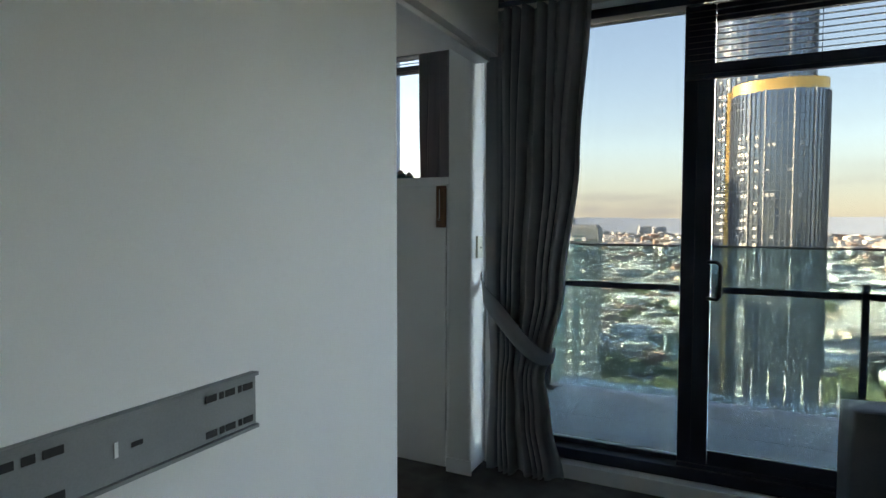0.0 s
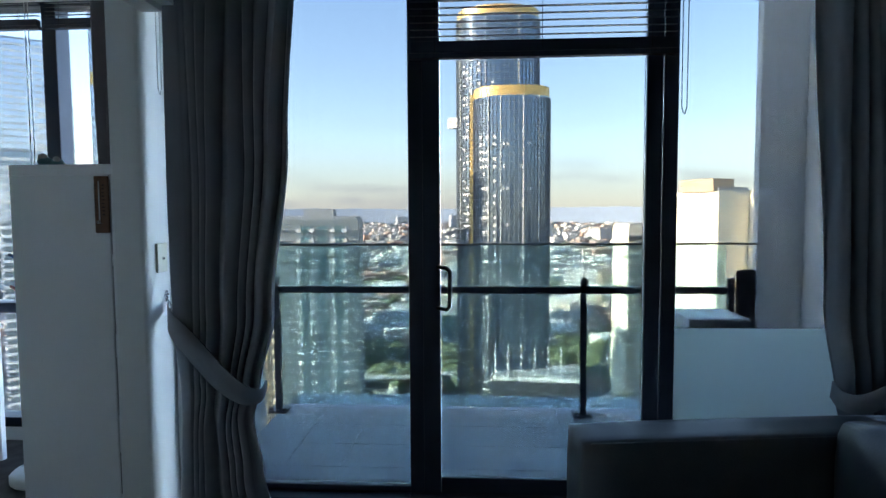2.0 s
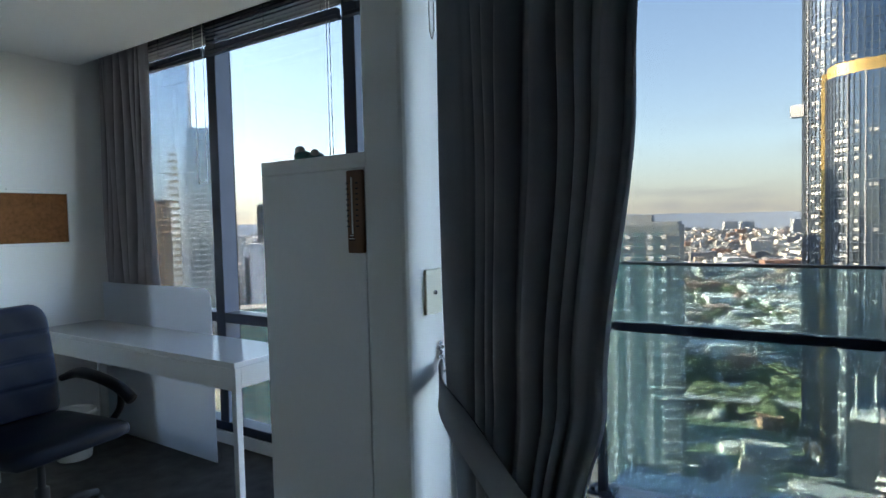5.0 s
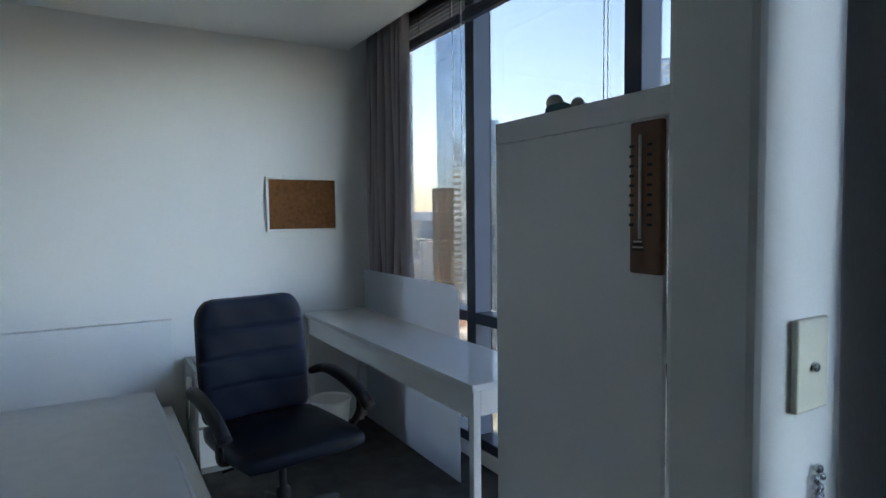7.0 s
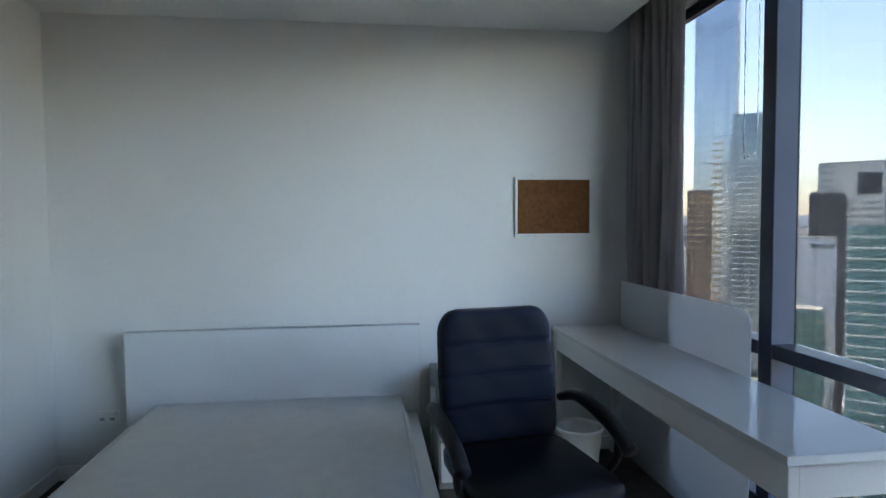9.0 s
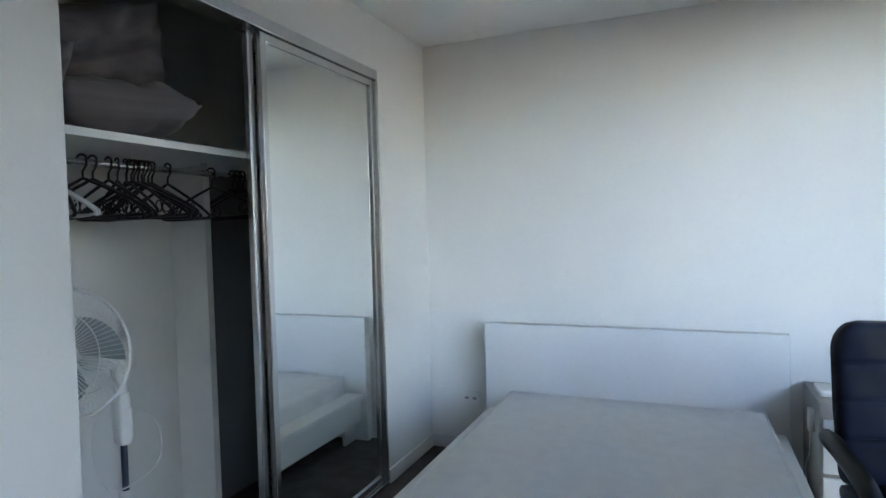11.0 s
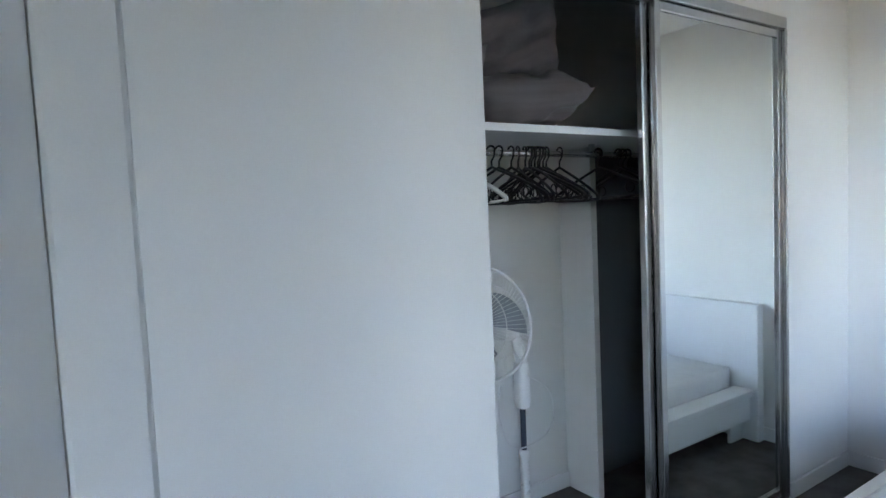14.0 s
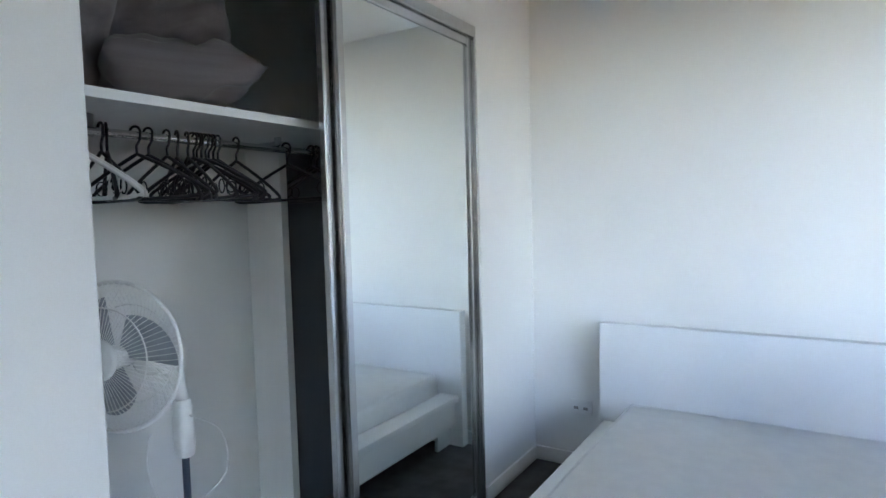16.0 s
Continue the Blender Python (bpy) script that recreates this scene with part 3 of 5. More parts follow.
def bead_chain(label, x, y, z0, z1, loop=0.03):
    c = thing("blind_chain", label, "cord")
    bm = bmesh.new()
    tube(bm, spline([(x - loop / 2, y, z1), (x - loop / 2, y, z0 + 0.08), (x - loop / 3, y, z0 + 0.02), (x, y, z0), (x + loop / 3, y, z0 + 0.02), (x + loop / 2, y, z0 + 0.08), (x + loop / 2, y, z1)], 4), 0.0022, 5)
    part("chain_loop", bm, WHITEPLASTIC, c, smooth=True)


bead_chain("looped white blind chain hanging at the mullion", -2.68, 4.405, 1.62, 2.6, 0.09)
bead_chain("thin white blind chain on the bedroom window", -1.60, 4.405, 1.55, 2.6, 0.02)
bead_chain("looped pale blind chain beside the sliding door", 1.735, 3.57, 1.72, 2.34, 0.02)
bead_chain("looped pale chain beside the grey curtain", -0.30, 3.42, 1.80, 2.43, 0.014)


# ---- living room things ----
def tv_bracket():
    b = thing("tv_wall_bracket", "grey steel television bracket plate on the wall", "wall bracket")
    part("plate", bbox(-0.179, -0.169, 0.92, 1.667, 0.80, 0.937, 0.002), GREYSTEEL, b)
    part("flange", bbox(-0.168, -0.158, 0.92, 1.667, 0.928, 0.937, 0.001), GREYSTEEL, b)
    part("flange", bbox(-0.168, -0.158, 0.92, 1.667, 0.80, 0.809, 0.001), GREYSTEEL, b)
    for z in (0.905, 0.825):
        for y, w in ((1.64, 0.032), (1.615, 0.012), (1.585, 0.03), (1.56, 0.014), (1.53, 0.032), (1.19, 0.036), (1.15, 0.022), (1.11, 0.036)):
            part("slot", bbox(-0.1688, -0.1675, y - w / 2, y + w / 2, z - 0.008, z + 0.008, 0.0006), DARKHOLE, b, "dark fixing slot")
    part("slot", bbox(-0.1688, -0.1675, 1.335, 1.36, 0.862, 0.872, 0.0005), DARKHOLE, b, "dark fixing slot")
    part("label_plate", bbox(-0.1688, -0.1677, 1.300, 1.308, 0.853, 0.883, 0.0004), WHITEPLASTIC, b)


tv_bracket()


def cushion(x0, x1, y0, y1, z0, z1, r=0.04, puff=0.0):
    bm = bmesh.new()
    box(bm, x0, x1, y0, y1, z0, z1)
    bmesh.ops.subdivide_edges(bm, edges=list(bm.edges), cuts=5, use_grid_fill=True)
    c = Vector(((x0 + x1) / 2, (y0 + y1) / 2, (z0 + z1) / 2))
    h = Vector(((x1 - x0) / 2, (y1 - y0) / 2, (z1 - z0) / 2))
    for v in bm.verts:
        d = v.co - c
        q = Vector([max(-h[i] + r, min(h[i] - r, d[i])) for i in range(3)])
        e = d - q
        if e.length > 1e-6:
            e = e.normalized() * r
        k = [1 - min(1, abs(d[i]) / h[i]) ** 2 for i in range(3)]
        out = Vector((puff * k[1] * k[2] * math.copysign(1, d.x) * (abs(d.x) > h.x * 0.95), puff * k[0] * k[2] * math.copysign(1, d.y) * (abs(d.y) > h.y * 0.95), puff * k[0] * k[1] * math.copysign(1, d.z) * (abs(d.z) > h.z * 0.95)))
        v.co = c + q + e + out
    return bm


def sofa():
    s = thing("leather_sofa", "black leather sofa with broad square arms", "sofa", pose(1.2, 2.72, 0, 0, 0, 7))
    part("armrest", cushion(0, 0.98, -0.02, 0.16, 0.06, 0.735, 0.022), SOFA_HIDE, s, smooth=True)
    part("armrest", cushion(0, 0.98, -1.72, -1.54, 0.06, 0.735, 0.022), SOFA_HIDE, s, smooth=True)
    part("base", cushion(0.02, 0.96, -1.535, -0.025, 0.08, 0.30, 0.02), SOFA_HIDE, s, smooth=True)
    for y in (-1.53, -0.775):
        part("seat_cushion", cushion(0.0, 0.70, y, y + 0.745, 0.301, 0.44, 0.035, 0.02), SOFA_HIDE, s, smooth=True)
        part("back_cushion", cushion(0.66, 0.84, y, y + 0.745, 0.445, 0.80, 0.05, 0.03), SOFA_HIDE, s, smooth=True)
    part("backrest", cushion(0.845, 0.98, -1.53, -0.03, 0.301, 0.76, 0.03), SOFA_HIDE, s, smooth=True)
    for x in (0.05, 0.88):
        for y in (-1.68, 0.07):
            part("foot", bbox(x, x + 0.05, y, y + 0.05, 0, 0.06, 0.004), BLACKPLASTIC, s)
    bm = bmesh.new()
    tube(bm, [(0.012, -0.008, 0.10), (0.012, -0.008, 0.71), (0.03, -0.008, 0.727), (0.95, -0.008, 0.727)], 0.0035, 6)
    part("seam", bm, SOFA_HIDE, s, "raised piping seam", True)


sofa()


def switch_and_hook():
    s = thing("wall_switch", "cream switch plate on the white pier", "switch")
    part("plate", bbox(-0.3215, -0.312, 3.385, 3.455, 1.11, 1.225, 0.003), SWITCHCREAM, s)
    bm = bmesh.new()
    lathe(bm, [(0.006, 0), (0.006, 0.005), (0.003, 0.007)], 12, pose(-0.312, 3.42, 1.165, 0, 90, 0))
    part("button", bm, CHROME, s, "small round metal button", True)
    h = thing("tieback_hook", "small ornate metal curtain hook on the pier", "hook")
    bm = bmesh.new()
    for dy, dz, r in ((0, 0.03, 0.006), (-0.008, 0.018, 0.0055), (0.008, 0.018, 0.0055), (0, 0.006, 0.007), (-0.006, -0.006, 0.005), (0.006, -0.006, 0.005)):
        bmesh.ops.create_uvsphere(bm, u_segments=8, v_segments=6, radius=r, matrix=Matrix.Translation((-0.316, 3.446 + dy, 1.0 + dz)))
    part("rosette", bm, CHROME, h, smooth=True)
    bm = bmesh.new()
    tube(bm, spline([(-0.320, 3.446, 0.998), (-0.303, 3.446, 0.985), (-0.299, 3.446, 0.965), (-0.307, 3.446, 0.955)], 4), 0.003, 6)
    part("hook_arm", bm, CHROME, h, smooth=True)


switch_and_hook()


# ---- bedroom things ----
def cabinet():
    c = thing("tall_cabinet", "tall plain white cabinet with a thermometer on it", "cabinet")
    x0, x1, y0, y1, z = -0.875, -0.462, 3.352, 3.74, 1.53
    part("side_panel", bbox(x0, x0 + 0.018, y0 + 0.0105, y1, 0.0, z - 0.041, 0.001), WHITELAM, c)
    part("side_panel", bbox(x1 - 0.018, x1, y0 + 0.012, y1, 0.0, z - 0.041, 0.001), WHITELAM, c)
    part("top_panel", bbox(x0, x1, y0, y1, z - 0.04, z, 0.0015), WHITELAM, c)
    part("back_panel", bbox(x0, x1 - 0.019, y0 + 0.001, y0 + 0.010, 0.0, z - 0.041, 0.0008), WHITELAM, c, "plain white panel")
    for h in (0.03, 0.40, 0.78, 1.14):
        part("shelf", bbox(x0 + 0.019, x1 - 0.019, y0 + 0.011, y1 - 0.01, h, h + 0.018, 0.001), WHITELAM, c)
    t = thing("wall_thermometer", "brown wooden thermometer with a dial scale", "thermometer")
    part("board", bbox(-0.530, -0.474, y0 - 0.013, y0 - 0.001, 1.268, 1.484, 0.004, 3), WOOD, t)
    bm = bmesh.new()
    tube(bm, [(-0.508, y0 - 0.016, 1.318), (-0.508, y0 - 0.016, 1.465)], 0.0022, 6)
    part("tube", bm, WHITEPLASTIC, t, "thin glass tube", True)
    for i in range(9):
        for dx in (-0.017, 0.015):
            part("scale_mark", bbox(-0.508 + dx - 0.004, -0.508 + dx + 0.004, y0 - 0.0142, y0 - 0.0132, 1.336 + i * 0.014, 1.340 + i * 0.014, 0), DARKHOLE, t)
    for i in range(4):
        part("badge_bar", bbox(-0.523 + 0.001 * i, -0.503 - 0.001 * i, y0 - 0.0144, y0 - 0.0132, 1.301 + i * 0.004, 1.3030 + i * 0.004, 0), WHITEPLASTIC if i % 2 else DARKHOLE, t)
    p = thing("soft_toy", "small teal and white soft toy lying on the cabinet", "toy")
    bm = bmesh.new()
    for x, y, zz, r in ((-0.80, 3.45, 0.020, 0.026), (-0.765, 3.47, 0.016, 0.024)):
        bmesh.ops.create_uvsphere(bm, u_segments=14, v_segments=10, radius=r, matrix=Matrix.Translation((x, y, z + zz)) @ Matrix.Diagonal((1, 1.2, 0.75, 1)))
    part("body", bm, TEAL, p, smooth=True)
    bm = bmesh.new()
    for x, y, zz, r in ((-0.803, 3.44, 0.036, 0.017), (-0.757, 3.455, 0.028, 0.013)):
        bmesh.ops.create_uvsphere(bm, u_segments=12, v_segments=8, radius=r, matrix=Matrix.Translation((x, y, z + zz)))
    part("head", bm, GREYPLASTIC, p, "pale grey head", True)


cabinet()


def coat_stand():
    s = thing("peg_stand", "white stand with coloured blocks and pegs", "stand", pose(-1.28, 3.96, 0))
    bm = bmesh.new()
    lathe(bm, [(0.13, 0), (0.14, 0.012), (0.14, 0.045), (0.125, 0.06), (0.03, 0.066)], 32)
    part("base", bm, WHITEPLASTIC, s, "rounded white base", True)
    bm = bmesh.new()
    tube(bm, [(0, 0, 0.062), (0, 0, 0.80)], 0.016, 10)
    part("pole", bm, WHITEPLASTIC, s, smooth=True)
    for i in range(9):
        mat = (PEGS[3], PEGS[0], WHITEPLASTIC, PEGS[1], PEGS[0], PEGS[1], WHITEPLASTIC, PEGS[1], PEGS[2])[8 - i]
        part("block", bbox(-0.019, 0.019, -0.019, 0.019, 0.80 + i * 0.05, 0.848 + i * 0.05, 0.003), mat, s)
    for z, mat in ((1.13, PEGS[0]), (0.97, PEGS[1])):
        bm = bmesh.new()
        tube(bm, [(-0.02, 0, z), (-0.09, 0, z - 0.005), (-0.12, 0, z + 0.012)], 0.008, 8)
        part("peg", bm, mat, s, "bent coloured peg", True)


coat_stand()


def desk():
    d = thing("desk", "long white desk with a glossy top along the window", "desk")
    part("tabletop", bbox(-3.585, -1.655, 3.81, 4.20, 0.722, 0.748, 0.0025), GLOSSLAM, d, "glossy white top")
    part("drawer_front", bbox(-3.575, -1.690, 3.822, 3.838, 0.615, 0.716, 0.002), WHITELAM, d)
    part("apron", bbox(-1.686, -1.668, 3.855, 4.19, 0.625, 0.7215, 0.002), WHITELAM, d)
    part("apron", bbox(-3.575, -3.557, 3.84, 4.19, 0.625, 0.7215, 0.002), WHITELAM, d)
    part("apron", bbox(-3.555, -1.69, 4.172, 4.19, 0.625, 0.7215, 0.002), WHITELAM, d)
    for x in (-1.693, -3.56):
        for y in (3.818, 4.155):
            part("leg", bbox(x, x + 0.032, y, y + 0.032, 0.0, 0.7215, 0.003), WHITELAM, d)
    f = thing("frosted_screen", "frosted acrylic sheet standing behind the desk", "screen")
    bm = bmesh.new()
    r, x0, x1, z0, z1 = 0.06, -3.575, -2.40, 0.0, 1.0
    out = [(x0, z0), (x1, z0)] + [(x1 - r + r * math.cos(a), z1 - r + r * math.sin(a)) for a in [i * math.pi / 16 for i in range(9)]] + [(x0, z1)]
    front = [bm.verts.new((x, 4.225, z)) for x, z in out]
    back = [bm.verts.new((x, 4.229, z)) for x, z in out]
    bm.faces.new(front)
    bm.faces.new(back[::-1])
    for i in range(len(out)):
        j = (i + 1) % len(out)
        bm.faces.new((front[i], back[i], back[j], front[j]))
    part("sheet", bm, FROST_SHEET, f)
    b = thing("waste_bin", "white plastic waste bin under the desk", "bin", pose(-3.22, 3.84, 0))
    bm = bmesh.new()
    lathe(bm, [(0.085, 0), (0.09, 0.005), (0.118, 0.265), (0.124, 0.268), (0.124, 0.285), (0.118, 0.287), (0.112, 0.27), (0.084, 0.012)], 28)
    part("bucket", bm, WHITEPLASTIC, b, smooth=True)


desk()


def bed():
    b = thing("bed", "low white double bed with a plain headboard", "bed")
    y0, y1 = 1.50, 3.04
    part("headboard", bbox(-3.585, -3.525, y0, y1, 0.0, 0.785, 0.004), BEDPAINT, b)
    for y in (y0 + 0.02, y1 - 0.14):
        part("side_rail_top", bbox(-3.524, -1.55, y, y + 0.12, 0.265, 0.30, 0.004), BEDPAINT, b)
    for y in (y0 + 0.045, y1 - 0.065):
        part("side_rail", bbox(-3.524, -1.56, y, y + 0.02, 0.12, 0.264, 0.002), BEDPAINT, b)
    part("footboard", bbox(-1.549, -1.51, y0 + 0.01, y1 - 0.01, 0.0, 0.34, 0.004), BEDPAINT, b)
    part("leg_panel", bbox(-3.524, -3.40, y0 + 0.09, y0 + 0.11, 0.0, 0.119, 0.002), BEDPAINT, b)
    part("slat_base", bbox(-3.52, -1.57, y0 + 0.14, y1 - 0.14, 0.20, 0.255, 0.003), BEDPAINT, b)
    m = thing("mattress", "bare white quilted mattress on the bed", "mattress")
    bm = cushion(-3.515, -1.56, y0 + 0.145, y1 - 0.095, 0.256, 0.415, 0.03)
    part("cover", bm, MATTRESS, m, smooth=True)
    bm = bmesh.new()
    z = 0.404
    tube(bm, [(-3.50, y0 + 0.162, z), (-1.575, y0 + 0.162, z), (-1.575, y1 - 0.112, z), (-3.50, y1 - 0.112, z)], 0.006, 6, True)
    part("piping", bm, MATTRESS, m, smooth=True)


bed()


def nightstand():
    n = thing("bedside_table", "small grey bedside table with white drawers", "bedside table")
    x0, x1, y0, y1 = -3.58, -3.20, 3.10, 3.46
    part("carcass", bbox(x0, x1, y0, y1, 0.0, 0.555, 0.003), GREYPLASTIC, n, "grey carcass")
    for z0, z1 in ((0.04, 0.24), (0.26, 0.49)):
        dr = part("drawer", bbox(x1 + 0.001, x1 + 0.016, y0 + 0.012, y1 - 0.012, z0, z1, 0.002), WHITELAM, n, "white drawer front")
        part("handle", bbox(x1 + 0.017, x1 + 0.028, (y0 + y1) / 2 - 0.05, (y0 + y1) / 2 + 0.05, z1 - 0.04, z1 - 0.03, 0.002), CHROME, dr)
    t = thing("tissue_packet", "flat white packet lying on the bedside table", "packet")
    part("packet", cushion(-3.46, -3.30, 3.12, 3.22, 0.556, 0.585, 0.01), WHITEPLASTIC, t, smooth=True)
    p = thing("power_board", "white power board fixed to the bedside table", "power board")
    part("body", bbox(-3.34, -3.29, 3.075, 3.099, 0.40, 0.50, 0.005), WHITEPLASTIC, p)
    bm = bmesh.new()
    tube(bm, spline([(-3.315, 3.085, 0.40), (-3.33, 3.085, 0.30), (-3.40, 3.08, 0.20), (-3.38, 3.085, 0.08), (-3.45, 3.085, 0.01)], 6), 0.004, 6)
    part("cable", bm, WHITEPLASTIC, p, smooth=True)


nightstand()


def board_and_outlet():
    c = thing("cork_board", "small brown cork board in a white frame", "pin board")
    y0, y1, z0, z1, x = 3.592, 4.052, 1.262, 1.602, -3.599
    part("cork_sheet", bbox(x, x + 0.008, y0 + 0.015, y1 - 0.015, z0 + 0.015, z1 - 0.015, 0), CORK, c)
    for d in ((y0, y1, z0, z0 + 0.0165), (y0, y1, z1 - 0.0165, z1), (y0, y0 + 0.0165, z0 + 0.0166, z1 - 0.0166), (y1 - 0.0165, y1, z0 + 0.0166, z1 - 0.0166)):
        part("frame_bar", bbox(x, x + 0.018, *d, 0.003), WHITELAM, c)
    part("clip", bbox(x, x + 0.022, 3.70, 3.88, z1 + 0.001, z1 + 0.010, 0.002), WHITEPLASTIC, c)
    o = thing("power_outlet", "white double power outlet low on the wall", "outlet")
    part("plate", bbox(-3.599, -3.59, 1.325, 1.44, 0.285, 0.36, 0.003), WHITEPLASTIC, o)
    for y in (1.355, 1.405):
        part("socket", bbox(-3.5905, -3.589, y - 0.012, y + 0.012, 0.31, 0.325, 0.0005), GREYPLASTIC, o)
        part("rocker", bbox(-3.5905, -3.587, y - 0.006, y + 0.006, 0.335, 0.35, 0.001), WHITEPLASTIC, o)


board_and_outlet()


def office_chair():
    c = thing("office_chair", "black leather office chair with padded back", "chair", pose(-2.36, 3.32, -0.0, 0, 0, 9))
    part("seat", cushion(-0.25, 0.27, -0.255, 0.255, 0.405, 0.485, 0.038, 0.015), LEATHER, c, "thick rounded black seat", True)
    tilt = pose(-0.235, 0, 0.47, 0, -9, 0)
    seams, tall, nu, nv = (0.15, 0.275, 0.395), 0.535, 24, 66

    def pad(front, swell):
        """A rounded upright pad; front(u, z) gives its forward depth."""
        bm = bmesh.new()
        grid = {}
        for j in range(nv + 1):
            z = tall * j / nv
            k, b = max(0.0, (z - tall + 0.10) / 0.10), max(0.0, (0.05 - z) / 0.05)
            w = 0.252 - 0.080 * (1 - math.sqrt(max(0.0, 1 - k * k))) - 0.03 * (1 - math.sqrt(max(0.0, 1 - b * b))) - 0.012 * abs(z / tall - 0.45)
            for i in range(nu + 1):
                u = i / nu * 2 - 1
                rim = i in (0, nu) or j in (0, nv)
                edge = (max(0.0, 1 - abs(u) ** 5) * max(0.0, 1 - abs(2 * z / tall - 1) ** 14)) ** 0.5
                wrap = 0.032 * u * u
                for side in (1, -1):
                    if rim and side == -1:
                        grid[(side, i, j)] = grid[(1, i, j)]
                        continue
                    x = wrap - 0.03 + (front(u, z) * edge if side == 1 else -swell * edge)
                    grid[(side, i, j)] = bm.verts.new(tilt @ Vector((x, w * u, z)))
        for side in (1, -1):
            for i in range(nu):
                for j in range(nv):
                    bm.faces.new([grid[(side, i + a, j + c)] for a, c in ((0, 0), (1, 0), (1, 1), (0, 1))])
        return bm
    groove = lambda u, z: 0.062 - 0.024 * sum(math.exp(-((z - q + 0.006 * u * u) / 0.0075) ** 2) for q in seams) + 0.003 * math.sin(9 * u + 30 * z)
    part("back_cushion", pad(groove, 0.02), LEATHER, c, "stitched black leather back pad", True)
    part("back_shell", pad(lambda u, z: 0.012, 0.045), BLACKPLASTIC, c, smooth=True)
    for s in (-1, 1):
        pts = spline([(-0.25, s * 0.262, 0.62), (-0.18, s * 0.30, 0.645), (-0.06, s * 0.305, 0.64), (0.10, s * 0.305, 0.605), (0.20, s * 0.305, 0.55)])
        a = part("armrest", tube(bmesh.new(), pts, [0.016 + 0.012 * min(1, i / 8) for i in range(len(pts))], 10), BLACKPLASTIC, c, "curved black armrest", True)
        part("arm_support", tube(bmesh.new(), spline([(0.13, s * 0.302, 0.585), (0.12, s * 0.30, 0.50), (0.06, s * 0.27, 0.42), (0.0, s * 0.20, 0.395)]), 0.016, 8), BLACKPLASTIC, a, smooth=True)
    part("mechanism", bbox(-0.10, 0.10, -0.07, 0.07, 0.355, 0.404, 0.008), BLACKPLASTIC, c)
    part("lever", tube(bmesh.new(), [(0.0, -0.07, 0.375), (0.02, -0.2, 0.37), (0.03, -0.26, 0.37)], 0.006, 8), BLACKPLASTIC, c, smooth=True)
    part("gas_column", lathe(bmesh.new(), [(0.03, 0.09), (0.03, 0.22), (0.016, 0.225), (0.016, 0.355)], 16), BLACKPLASTIC, c, smooth=True)
    part("hub", lathe(bmesh.new(), [(0.05, 0.075), (0.055, 0.09), (0.05, 0.13), (0.03, 0.14)], 20), BLACKPLASTIC, c, smooth=True)
    for i in range(5):
        a = 0.5 + i * 2 * math.pi / 5
        leg = part("base_leg", tube(bmesh.new(), [(0.04 * math.cos(a), 0.04 * math.sin(a), 0.115), (0.18 * math.cos(a), 0.18 * math.sin(a), 0.10), (0.29 * math.cos(a), 0.29 * math.sin(a), 0.075)], [0.026, 0.022, 0.016], 8), BLACKPLASTIC, c, smooth=True)
        x, y = 0.29 * math.cos(a), 0.29 * math.sin(a)
        part("caster", lathe(bmesh.new(), [(0.012, -0.022), (0.026, -0.018), (0.027, 0.018), (0.012, 0.022)], 16, pose(x, y, 0.028, 90, 0, math.degrees(a))), BLACKPLASTIC, leg, smooth=True)


office_chair()


# ---- wardrobe ----
def wardrobe_doors():
    w = thing("sliding_mirror_door", "chrome framed sliding mirror doors, both slid aside", "mirror door", kind="structure")
    f = lambda n, d, p=w: part(n, bbox(*d, 0.003), CHROME, p)
    f("top_track", (-3.008, -1.347, 1.03, 1.128, 2.105, 2.154))
    f("bottom_track", (-3.008, -1.347, 1.03, 1.126, 0.0, 0.018))
    f("jamb", (-3.008, -2.988, 1.10, 1.13, 0.019, 2.104))
    for y, x0, x1, n in ((1.10, -2.985, -2.125, "door_leaf"), (1.072, -2.960, -2.083, "door_leaf_behind")):
        d = part("mirror_pane", bbox(x0 + 0.031, x1 - 0.031, y - 0.003, y + 0.002, 0.062, 2.068, 0), MIRROR, w, "tall clear mirror")
        f("stile", (x0, x0 + 0.03, y - 0.012, y + 0.014, 0.02, 2.102), d)
        f("stile", (x1 - 0.03, x1, y - 0.012, y + 0.014, 0.02, 2.102), d)
        f("rail", (x0 + 0.0305, x1 - 0.0305, y - 0.010, y + 0.012, 0.02, 0.061), d)
        f("rail", (x0 + 0.0305, x1 - 0.0305, y - 0.010, y + 0.012, 2.069, 2.102), d)
    s = thing("wardrobe_shelf", "white shelf across the open wardrobe", "shelf", kind="structure")
    part("board", bbox(-3.048, -1.312, 0.402, 0.95, 1.646, 1.664, 0.0015), WHITELAM, s)
    part("lip", bbox(-3.048, -1.312, 0.951, 0.966, 1.640, 1.666, 0.0015), WHITELAM, s)
    r = thing("hanging_rail", "chrome hanging rail under the wardrobe shelf", "rail")
    part("tube", tube(bmesh.new(), [(-1.312, 0.69, 1.60), (-3.045, 0.69, 1.60)], 0.0125, 14), CHROME, r, smooth=True)
    part("bracket", bbox(-2.255, -2.245, 0.675, 0.705, 1.613, 1.645, 0.002), CHROME, r)


wardrobe_doors()


